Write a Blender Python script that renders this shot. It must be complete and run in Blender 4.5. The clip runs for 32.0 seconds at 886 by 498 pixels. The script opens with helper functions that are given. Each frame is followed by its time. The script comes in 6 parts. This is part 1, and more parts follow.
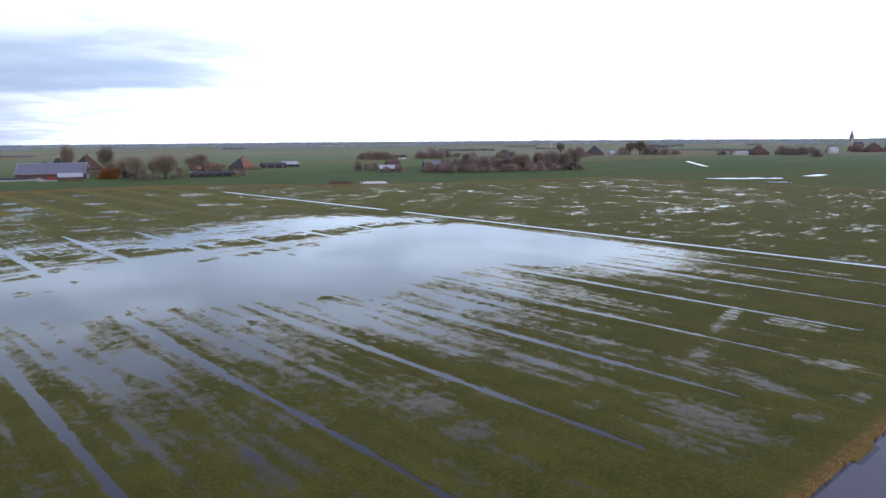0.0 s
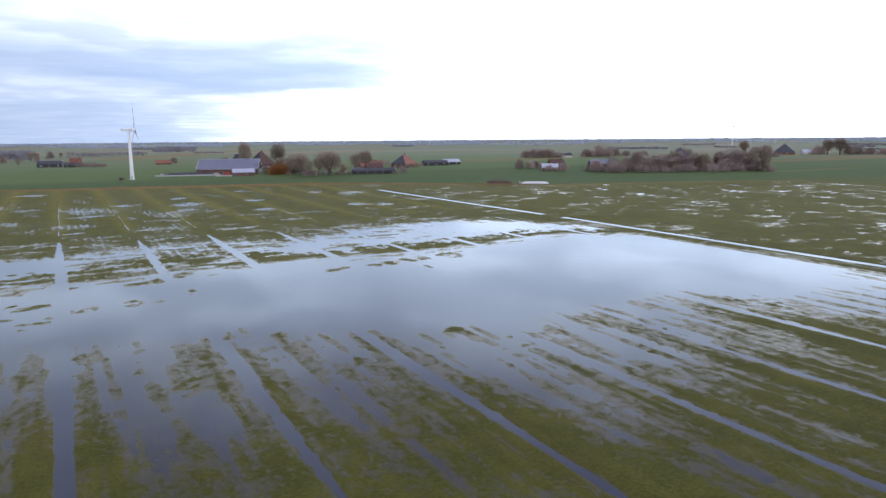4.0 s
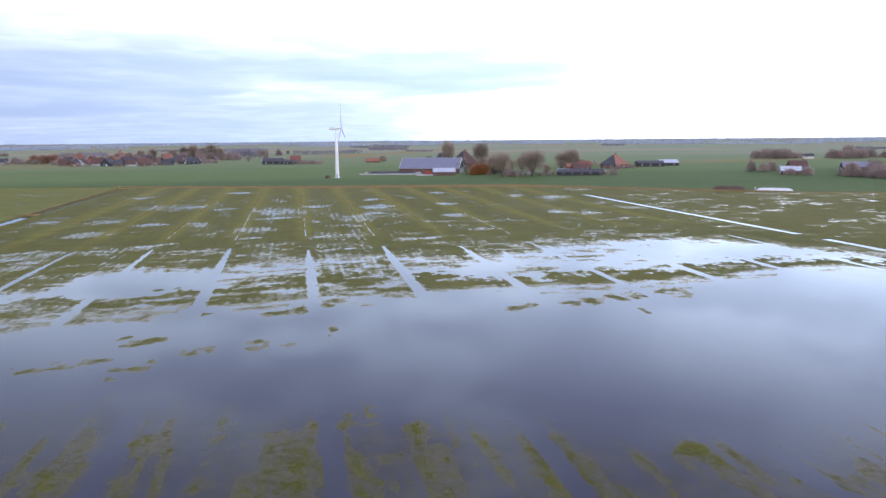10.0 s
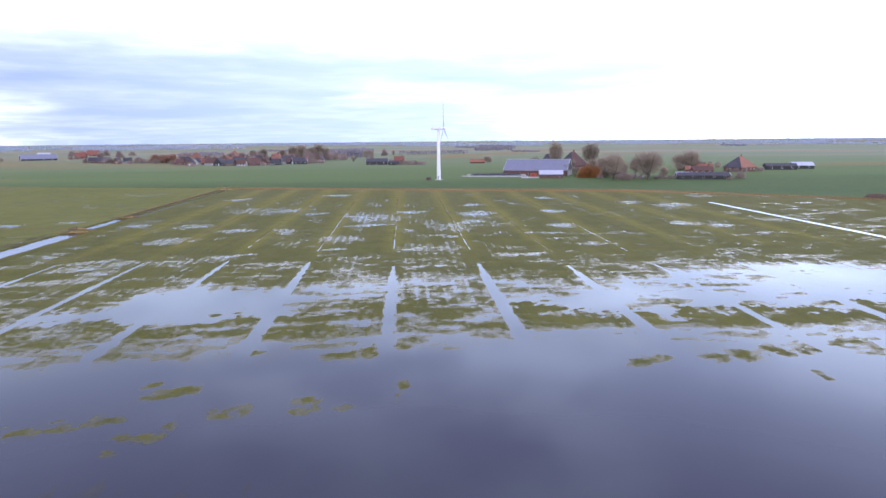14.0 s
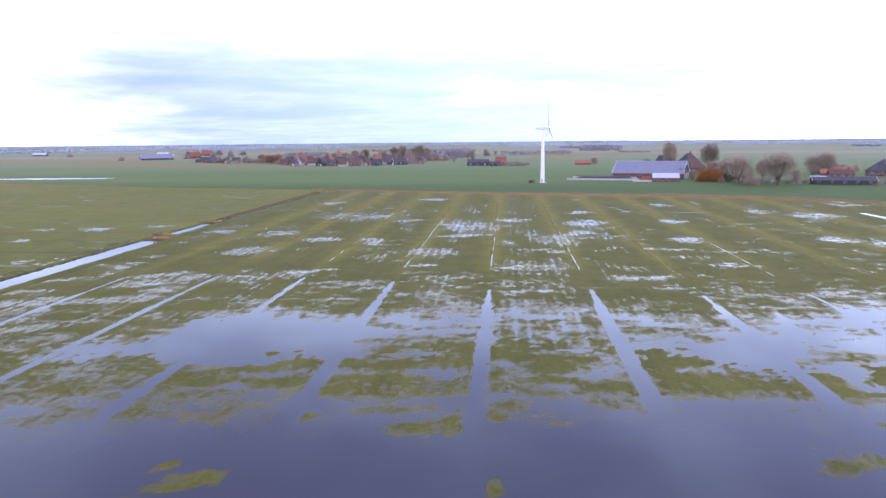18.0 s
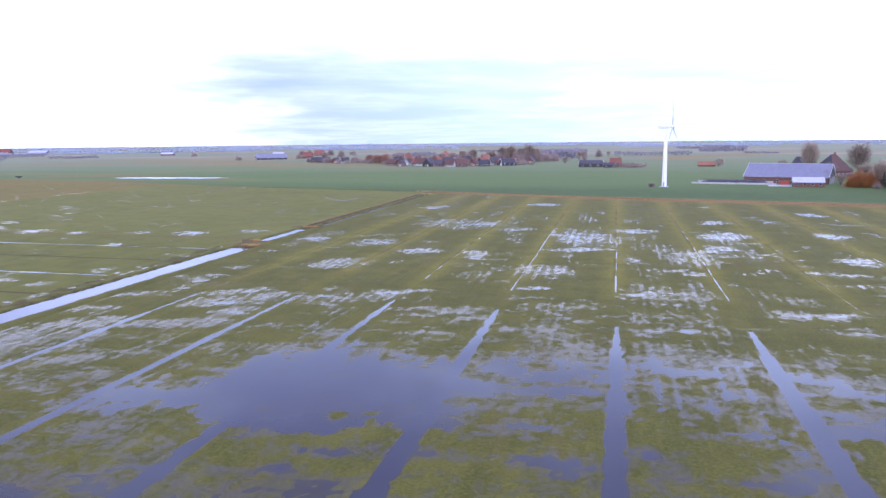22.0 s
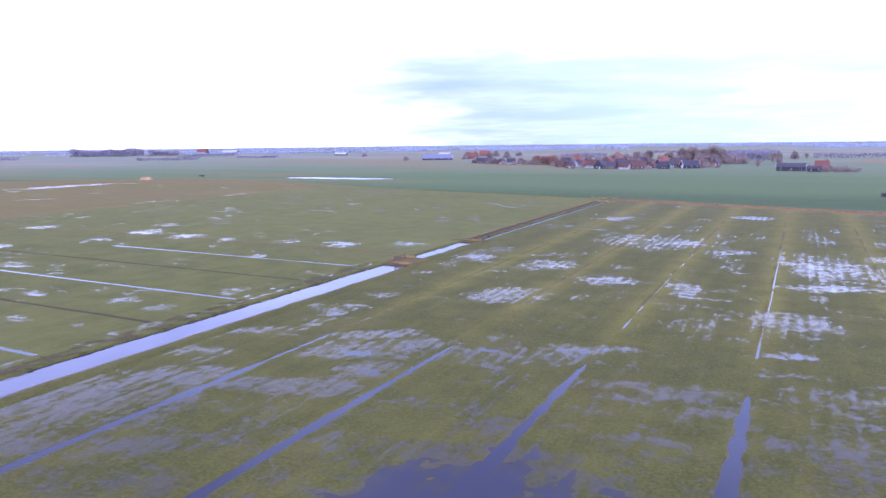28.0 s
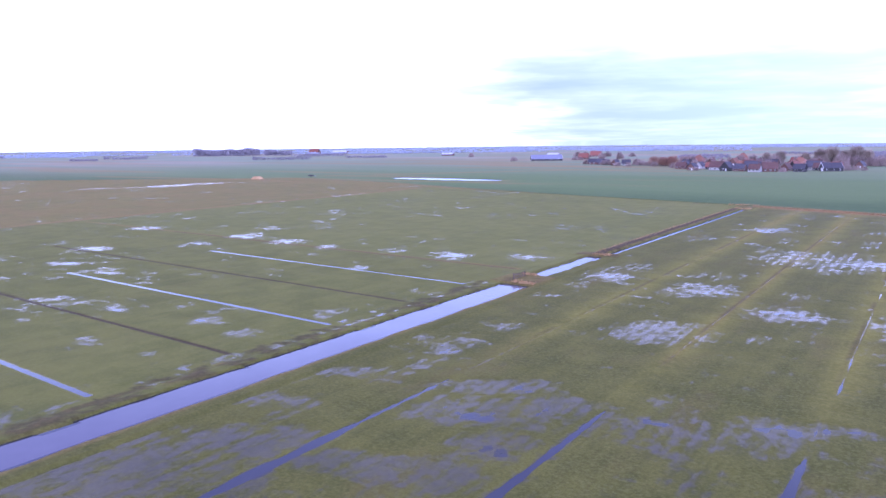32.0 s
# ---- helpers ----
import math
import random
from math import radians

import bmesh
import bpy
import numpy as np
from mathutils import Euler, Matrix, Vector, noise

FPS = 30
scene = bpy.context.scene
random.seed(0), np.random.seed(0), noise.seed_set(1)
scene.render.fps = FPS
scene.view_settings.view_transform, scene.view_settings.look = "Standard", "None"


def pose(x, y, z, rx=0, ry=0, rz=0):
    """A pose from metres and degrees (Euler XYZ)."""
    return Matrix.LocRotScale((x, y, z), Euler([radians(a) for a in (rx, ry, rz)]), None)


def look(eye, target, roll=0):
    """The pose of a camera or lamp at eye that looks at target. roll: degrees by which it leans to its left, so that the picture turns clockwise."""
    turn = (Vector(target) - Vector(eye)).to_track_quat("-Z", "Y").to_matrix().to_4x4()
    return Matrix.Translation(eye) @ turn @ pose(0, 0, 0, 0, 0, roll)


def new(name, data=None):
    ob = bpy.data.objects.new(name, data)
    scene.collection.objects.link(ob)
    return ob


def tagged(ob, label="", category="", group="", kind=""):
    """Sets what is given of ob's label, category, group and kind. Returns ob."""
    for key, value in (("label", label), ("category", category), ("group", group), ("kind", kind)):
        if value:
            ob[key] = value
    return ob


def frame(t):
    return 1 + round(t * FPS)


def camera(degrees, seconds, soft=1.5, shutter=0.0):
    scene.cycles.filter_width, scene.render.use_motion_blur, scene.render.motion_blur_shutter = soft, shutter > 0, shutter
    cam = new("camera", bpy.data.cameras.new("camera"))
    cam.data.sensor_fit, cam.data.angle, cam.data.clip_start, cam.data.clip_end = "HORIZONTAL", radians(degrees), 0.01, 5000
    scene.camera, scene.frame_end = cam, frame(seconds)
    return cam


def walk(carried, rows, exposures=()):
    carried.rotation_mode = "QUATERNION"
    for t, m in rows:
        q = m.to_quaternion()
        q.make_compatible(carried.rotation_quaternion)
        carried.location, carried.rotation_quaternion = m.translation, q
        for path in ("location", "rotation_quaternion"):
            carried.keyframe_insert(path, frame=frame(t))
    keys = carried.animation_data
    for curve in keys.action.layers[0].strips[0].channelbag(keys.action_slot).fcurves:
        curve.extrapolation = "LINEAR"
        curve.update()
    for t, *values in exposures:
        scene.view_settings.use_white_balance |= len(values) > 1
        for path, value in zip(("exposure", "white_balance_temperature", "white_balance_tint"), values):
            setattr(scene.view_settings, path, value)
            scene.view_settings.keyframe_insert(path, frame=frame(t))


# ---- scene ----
cam = camera(64.6, 32.0)
# seconds, eye, yaw, pitch, roll
ROWS = [
    (0.0, 0.988, 2.24, 26.751, -41.975, -9.022, 0.441),
    (0.5, 3.35, 4.284, 26.68, -40.433, -9.028, 0.4),
    (1.0, 5.611, 6.349, 26.626, -38.709, -9.035, 0.43),
    (1.5, 7.779, 8.528, 26.609, -37.015, -9.059, 0.403),
    (2.0, 9.912, 10.744, 26.534, -35.322, -9.043, 0.417),
    (2.5, 11.952, 13.048, 26.496, -33.617, -9.062, 0.427),
    (3.0, 13.891, 15.372, 26.457, -31.937, -9.064, 0.414),
    (3.5, 15.738, 17.783, 26.435, -30.264, -9.084, 0.409),
    (5.5, 22.245, 27.258, 26.603, -23.55, -9.174, 0.463),
    (6.0, 23.717, 29.953, 26.539, -21.902, -9.173, 0.461),
    (6.5, 25.113, 32.671, 26.456, -20.231, -9.173, 0.49),
    (7.0, 26.351, 35.46, 26.352, -18.594, -9.155, 0.473),
    (7.5, 27.446, 38.254, 26.305, -17.07, -9.155, 0.473),
    (8.0, 28.495, 40.993, 26.218, -15.938, -9.144, 0.486),
    (8.5, 29.509, 43.716, 26.188, -14.89, -9.122, 0.499),
    (9.0, 30.431, 46.501, 26.137, -13.887, -9.118, 0.472),
    (9.5, 31.294, 49.217, 26.18, -12.847, -9.126, 0.471),
    (10.0, 32.103, 52.009, 26.165, -11.804, -9.087, 0.492),
    (10.5, 32.864, 54.773, 26.15, -10.73, -9.084, 0.491),
    (11.0, 33.562, 57.52, 26.246, -9.66, -9.105, 0.496),
    (11.5, 34.249, 60.306, 26.286, -8.574, -9.091, 0.484),
    (12.0, 34.818, 63.101, 26.287, -7.479, -9.083, 0.502),
    (12.5, 35.392, 65.869, 26.306, -6.375, -9.064, 0.509),
    (13.0, 35.859, 68.685, 26.343, -5.308, -9.051, 0.517),
    (13.5, 36.304, 71.474, 26.38, -4.225, -9.039, 0.53),
    (14.0, 36.67, 74.285, 26.453, -3.195, -9.021, 0.527),
    (14.5, 36.987, 77.069, 26.507, -2.184, -9.01, 0.53),
    (16.5, 37.288, 88.211, 26.735, 1.89, -8.985, 0.58),
    (17.0, 37.227, 90.992, 26.785, 2.885, -8.992, 0.574),
    (17.5, 37.156, 93.759, 26.779, 3.968, -8.96, 0.596),
    (18.0, 36.988, 96.616, 26.716, 5.082, -8.951, 0.578),
    (18.5, 36.729, 99.456, 26.671, 6.205, -8.948, 0.572),
    (19.0, 36.406, 102.253, 26.662, 7.306, -8.946, 0.613),
    (19.5, 36.096, 105.066, 26.597, 8.409, -8.915, 0.608),
    (20.0, 35.72, 107.89, 26.551, 9.487, -8.908, 0.579),
    (20.5, 35.309, 110.62, 26.597, 10.563, -8.918, 0.586),
    (21.0, 34.819, 113.347, 26.625, 11.652, -8.889, 0.61),
    (21.5, 34.246, 116.125, 26.633, 12.747, -8.877, 0.611),
    (22.0, 33.599, 118.793, 26.697, 13.853, -8.859, 0.623),
    (22.5, 32.871, 121.486, 26.704, 14.968, -8.842, 0.631),
    (23.0, 32.049, 124.188, 26.711, 16.06, -8.825, 0.632),
    (23.5, 31.096, 126.833, 26.811, 17.142, -8.815, 0.616),
    (24.0, 30.092, 129.423, 26.892, 18.239, -8.81, 0.623),
    (24.5, 29.047, 132.025, 26.917, 19.355, -8.795, 0.636),
    (25.0, 27.909, 134.585, 26.959, 20.437, -8.779, 0.62),
    (25.5, 26.706, 137.104, 26.983, 21.542, -8.759, 0.633),
    (27.5, 21.203, 147.148, 26.698, 26.041, -8.679, 0.684),
    (28.0, 19.651, 149.579, 26.626, 27.141, -8.678, 0.667),
    (28.5, 18.159, 151.828, 26.554, 28.173, -8.642, 0.679),
    (29.0, 16.551, 154.207, 26.481, 29.278, -8.641, 0.651),
    (29.5, 14.894, 156.479, 26.465, 30.395, -8.629, 0.674),
    (30.0, 13.127, 158.748, 26.392, 31.497, -8.623, 0.668),
    (30.5, 11.27, 160.922, 26.357, 32.602, -8.611, 0.628),
    (31.0, 9.36, 163.042, 26.302, 33.675, -8.577, 0.639),
    (31.5, 7.437, 165.071, 26.322, 34.695, -8.566, 0.644),
    (32.0, 5.498, 167.115, 26.342, 35.691, -8.556, 0.626),
]
walk(cam, [(t, pose(x, y, z, 90 + pitch, roll, yaw)) for t, x, y, z, yaw, pitch, roll in ROWS],
     exposures=[(0, -0.78, 6250, 10), (3, -0.60, 6250, 10), (6, -0.42, 6200, 11), (9, -0.20, 6150, 12), (13, 0.03, 6000, 17), (19, 0.26, 5700, 24), (25, 0.35, 5350, 33), (32, 0.38, 5000, 44)])

# ---- world, sun, exposure ----
world = bpy.data.worlds.new("overcast_sky")
scene.world = world
world.use_nodes = True
wt = world.node_tree
wt.nodes.clear()


def wn(kind, **kw):
    n = wt.nodes.new(kind)
    for key, value in kw.items():
        if key == "op":
            n.operation = value
        elif key == "blend":
            n.blend_type = value
    return n


def wmath(op, a, b=None, c=None):
    n = wn("ShaderNodeMath", op=op)
    for i, v in enumerate((a, b, c)):
        if v is None:
            continue
        if isinstance(v, (int, float)):
            n.inputs[i].default_value = v
        else:
            wt.links.new(v, n.inputs[i])
    return n.outputs[0]


SUN_YAW, SUN_UP = 168.0, 24.0
sky = wn("ShaderNodeTexSky")
sky.sky_type, sky.sun_disc = "NISHITA", False
sky.sun_elevation, sky.sun_rotation = radians(SUN_UP), radians(-SUN_YAW)
sky.altitude, sky.air_density, sky.dust_density = 0, 1.0, 2.0
coord = wn("ShaderNodeTexCoord")
sep = wn("ShaderNodeSeparateXYZ")
wt.links.new(coord.outputs["Generated"], sep.inputs[0])
up = wmath("MAXIMUM", sep.outputs[2], 0.0)
# a cloud deck seen in perspective: long flat streaks low down, patches overhead
den = wmath("ADD", up, 0.06)
deck = wn("ShaderNodeCombineXYZ")
wt.links.new(wmath("DIVIDE", sep.outputs[0], den), deck.inputs[0])
wt.links.new(wmath("DIVIDE", sep.outputs[1], den), deck.inputs[1])


def wstep(v, lo, hi):
    n = wn("ShaderNodeMapRange")
    n.interpolation_type = "SMOOTHSTEP"
    wt.links.new(v, n.inputs["Value"])
    n.inputs["From Min"].default_value, n.inputs["From Max"].default_value = lo, hi
    return n.outputs[0]


def wspan(v, lo, hi, soft_lo, soft_hi):
    return wmath("MULTIPLY", wstep(v, lo - soft_lo, lo + soft_lo), wmath("SUBTRACT", 1.0, wstep(v, hi - soft_hi, hi + soft_hi)))


# the thick grey-blue part of the deck stands ahead, left of the veiled sun; all in degrees of bearing and height
az = wmath("ARCTAN2", sep.outputs[0], sep.outputs[1])
bearing0 = wmath("MULTIPLY", az, 57.296)
height0 = wmath("MULTIPLY", wmath("ARCSINE", up), 57.296)


def streak_noise(kx, ky, detail, shift):
    v = wn("ShaderNodeCombineXYZ")
    wt.links.new(wmath("MULTIPLY", bearing0, kx), v.inputs[0])
    wt.links.new(wmath("MULTIPLY", height0, ky), v.inputs[1])
    v.inputs[2].default_value = shift
    n = wn("ShaderNodeTexNoise")
    n.inputs["Scale"].default_value, n.inputs["Detail"].default_value, n.inputs["Roughness"].default_value = 1.0, detail, 0.55
    wt.links.new(v.outputs[0], n.inputs["Vector"])
    return wmath("SUBTRACT", n.outputs[0], 0.5)


wisps = streak_noise(0.085, 0.95, 5.0, 2.0)
bearing = wmath("ADD", bearing0, wmath("MULTIPLY", streak_noise(0.10, 0.7, 4.0, 5.0), 14.0))
height = wmath("ADD", height0, wmath("MULTIPLY", streak_noise(0.13, 0.5, 4.0, 9.0), 1.8))
reach = wmath("ADD", 13.0, wmath("MULTIPLY", wstep(height, 2.9, 4.0), 14.0))
eastern = wmath("SUBTRACT", 1.0, wstep(wmath("SUBTRACT", bearing, reach), -9.0, 7.0))
western = wstep(wmath("SUBTRACT", bearing, wmath("MULTIPLY", wstep(height, 2.0, 4.0), -4.0)), -40.0, -22.0)
cover = wmath("MULTIPLY", wmath("MULTIPLY", eastern, western), wspan(height, -2.0, 7.8, 0.5, 2.6))
gap = wmath("MULTIPLY", wspan(bearing, -4.5, 6.0, 2.0, 3.5), wspan(height, 2.8, 4.5, 0.5, 0.5))
dark = wmath("MULTIPLY", wspan(bearing, -32.0, -18.0, 4.0, 4.0), wspan(height, 4.0, 5.0, 0.4, 0.4))
dark = wmath("ADD", dark, wmath("MULTIPLY", wspan(bearing, 0.0, 14.0, 3.0, 5.0), wspan(height, 3.5, 4.7, 0.3, 0.5)))
dark = wmath("ADD", dark, wmath("MULTIPLY", wspan(bearing, -29.0, -7.0, 4.0, 4.0), wspan(height, 1.8, 2.4, 0.2, 0.3)))
body = wmath("SUBTRACT", wmath("MULTIPLY", cover, 0.90), wmath("MULTIPLY", gap, 0.22))
shade = wmath("ADD", body, wmath("MULTIPLY", dark, 0.07))
shade = wmath("MULTIPLY", shade, wmath("ADD", 1.0, wmath("MULTIPLY", wisps, 0.45)))
shade = wmath("MINIMUM", wmath("MAXIMUM", shade, 0.0), 1.0)
# overhead the deck is thicker and bluer
top = wn("ShaderNodeMapRange")
top.interpolation_type = "SMOOTHSTEP"
for key, value in (("From Min", 0.14), ("From Max", 0.46), ("To Min", 0.0), ("To Max", 1.0)):
    top.inputs[key].default_value = value
wt.links.new(up, top.inputs["Value"])
over = top.outputs[0]


def wmix(fac, a, b):
    n = wn("ShaderNodeMix")
    n.data_type = "RGBA"
    for i, v in ((0, fac), (6, a), (7, b)):
        if isinstance(v, tuple):
            n.inputs[i].default_value = v
        elif isinstance(v, float):
            n.inputs[i].default_value = v
        else:
            wt.links.new(v, n.inputs[i])
    return n.outputs[2]


BLUE, OVERHEAD = (0.57, 0.72, 1.04, 1), (0.60, 0.57, 0.90, 1)
flock = wn("ShaderNodeTexNoise")
flock.inputs["Scale"].default_value = 1.5
flock.inputs["Detail"].default_value = 5.0
flock.inputs["Roughness"].default_value = 0.5
wt.links.new(deck.outputs[0], flock.inputs["Vector"])
gaps = wn("ShaderNodeMapRange")
gaps.interpolation_type = "SMOOTHSTEP"
for key, value in (("From Min", 0.40), ("From Max", 0.60), ("To Min", 0.0), ("To Max", 1.0)):
    gaps.inputs[key].default_value = value
wt.links.new(flock.outputs[0], gaps.inputs["Value"])
bright = wmix(gaps.outputs[0], (2.45, 2.58, 2.80, 1), (1.76, 1.88, 2.10, 1))
# the veiled sky is brighter towards the east than in the west
lean = wn("ShaderNodeMapRange")
lean.interpolation_type = "SMOOTHSTEP"
for key, value in (("From Min", radians(-25.0)), ("From Max", radians(52.0)), ("To Min", 0.78), ("To Max", 1.42)):
    lean.inputs[key].default_value = value
wt.links.new(az, lean.inputs["Value"])
leaned = wn("ShaderNodeVectorMath", op="SCALE")
wt.links.new(bright, leaned.inputs[0])
wt.links.new(lean.outputs[0], leaned.inputs["Scale"])
lean_top = wn("ShaderNodeVectorMath", op="SCALE")
lean_top.inputs[0].default_value = OVERHEAD[:3]
wt.links.new(wmath("ADD", 0.72, wmath("MULTIPLY", lean.outputs[0], 0.5)), lean_top.inputs["Scale"])
over = wmath("MULTIPLY", over, wmath("ADD", 0.80, wmath("MULTIPLY", gaps.outputs[0], 0.20)))
veil_lean = wn("ShaderNodeMapRange")
for key, value in (("From Min", radians(-30.0)), ("From Max", radians(25.0)), ("To Min", 0.84), ("To Max", 1.7)):
    veil_lean.inputs[key].default_value = value
wt.links.new(az, veil_lean.inputs["Value"])
veil = wn("ShaderNodeVectorMath", op="SCALE")
veil.inputs[0].default_value = BLUE[:3]
wt.links.new(veil_lean.outputs[0], veil.inputs["Scale"])
deck_colour = wmix(over, wmix(shade, leaned.outputs[0], veil.outputs[0]), lean_top.outputs[0])
scaled = wn("ShaderNodeVectorMath", op="SCALE")
scaled.inputs["Scale"].default_value = 0.08
wt.links.new(sky.outputs[0], scaled.inputs[0])
whole = wmix(0.88, scaled.outputs[0], deck_colour)
back = wn("ShaderNodeBackground")
back.inputs["Strength"].default_value = 1.0
wt.links.new(whole, back.inputs[0])
wout = wn("ShaderNodeOutputWorld")
wt.links.new(back.outputs[0], wout.inputs[0])

sun = new("sun", bpy.data.lights.new("sun", "SUN"))
sun.data.energy, sun.data.angle, sun.data.color = 0.7, radians(14), (1.0, 0.95, 0.86)
sun.matrix_world = look((math.sin(radians(-SUN_YAW)) * 100, math.cos(radians(-SUN_YAW)) * 100, math.tan(radians(SUN_UP)) * 100), (0, 0, 0))

# ---- materials ----


class Mat:
    """A node material with short ways to add nodes."""

    def __init__(self, name):
        self.m = bpy.data.materials.new(name)
        self.m.use_nodes = True
        self.t = self.m.node_tree
        self.t.nodes.clear()
        self.out = self.t.nodes.new("ShaderNodeOutputMaterial")

    def put(self, socket, v):
        if v is None:
            return
        if isinstance(v, (int, float)):
            socket.default_value = v
        elif isinstance(v, tuple):
            socket.default_value = v if len(v) == len(socket.default_value) else (*v, 1)
        else:
            self.t.links.new(v, socket)

    def node(self, kind, **inputs):
        n = self.t.nodes.new(kind)
        for key, v in inputs.items():
            self.put(n.inputs[key.replace("_", " ")], v)
        return n

    def math(self, op, a, b=None, clamp=False):
        n = self.t.nodes.new("ShaderNodeMath")
        n.operation, n.use_clamp = op, clamp
        self.put(n.inputs[0], a)
        self.put(n.inputs[1], b)
        return n.outputs[0]

    def mix(self, fac, a, b):
        n = self.t.nodes.new("ShaderNodeMix")
        n.data_type = "RGBA"
        for i, v in ((0, fac), (6, a), (7, b)):
            self.put(n.inputs[i], v)
        return n.outputs[2]

    def steps(self, v, lo, hi, a=0.0, b=1.0):
        n = self.t.nodes.new("ShaderNodeMapRange")
        n.interpolation_type = "SMOOTHSTEP"
        for key, value in (("Value", v), ("From Min", lo), ("From Max", hi), ("To Min", a), ("To Max", b)):
            self.put(n.inputs[key], value)
        return n.outputs[0]

    def place(self):
        return self.t.nodes.new("ShaderNodeNewGeometry").outputs["Position"]

    def local(self):
        return self.t.nodes.new("ShaderNodeTexCoord").outputs["Object"]

    def chance(self):
        return self.t.nodes.new("ShaderNodeObjectInfo").outputs["Random"]

    def scaled(self, v, s):
        n = self.t.nodes.new("ShaderNodeVectorMath")
        n.operation = "MULTIPLY"
        self.put(n.inputs[0], v)
        n.inputs[1].default_value = s
        return n.outputs[0]

    def noise(self, v, scale, detail=3.0, rough=0.55):
        n = self.t.nodes.new("ShaderNodeTexNoise")
        self.put(n.inputs["Vector"], v)
        for key, value in (("Scale", scale), ("Detail", detail), ("Roughness", rough)):
            n.inputs[key].default_value = value
        return n.outputs[0]

    def bump(self, height, strength, distance):
        return self.node("ShaderNodeBump", Height=height, Strength=strength, Distance=distance).outputs[0]

    def surface(self, shader):
        self.t.links.new(shader, self.out.inputs[0])
        return self.m


def plain(name, colour, colour_b, rough=0.8, metal=0.0, scale=1.2, grain=14.0, bump=0.15, vary=0.25):
    """A weathered surface: two colours mixed by stains and grain, each copy a little lighter or darker."""
    k = Mat(name)
    p = k.local()
    stain = k.noise(p, scale, 4)
    fine = k.noise(p, grain, 2)
    c = k.mix(k.steps(stain, 0.35, 0.68), colour, colour_b)
    hsv = k.node("ShaderNodeHueSaturation", Color=c)
    k.put(hsv.inputs["Value"], k.math("ADD", k.math("MULTIPLY", k.chance(), vary), k.math("ADD", 1 - vary * 0.5 - 0.12, k.math("MULTIPLY", fine, 0.24))))
    b = k.node("ShaderNodeBsdfPrincipled", Base_Color=hsv.outputs[0], Metallic=metal, Roughness=k.math("ADD", rough - 0.08, k.math("MULTIPLY", stain, 0.16)))
    k.put(b.inputs["Normal"], k.bump(fine, bump, 0.02))
    return k.surface(b.outputs[0])


def roofing(name, colour, colour_b, rough=0.75, step=0.34, metal=0.0):
    """Roofing in courses: ridges across the slope, weathered in patches."""
    k = Mat(name)
    p = k.local()
    z = k.node("ShaderNodeSeparateXYZ", Vector=p).outputs[2]
    course = k.math("FRACT", k.math("DIVIDE", z, step))
    stain = k.noise(p, 0.7, 5, 0.6)
    fine = k.noise(p, 5.0, 3)
    c = k.mix(k.steps(k.math("ADD", k.math("MULTIPLY", stain, 0.7), k.math("MULTIPLY", fine, 0.3)), 0.36, 0.64), colour, colour_b)
    hsv = k.node("ShaderNodeHueSaturation", Color=c)
    k.put(hsv.inputs["Value"], k.math("ADD", 0.82, k.math("MULTIPLY", k.chance(), 0.3)))
    b = k.node("ShaderNodeBsdfPrincipled", Base_Color=hsv.outputs[0], Metallic=metal, Roughness=k.math("ADD", rough - 0.1, k.math("MULTIPLY", fine, 0.2)))
    k.put(b.inputs["Normal"], k.bump(k.math("ADD", course, k.math("MULTIPLY", fine, 0.5)), 0.4, 0.03))
    return k.surface(b.outputs[0])


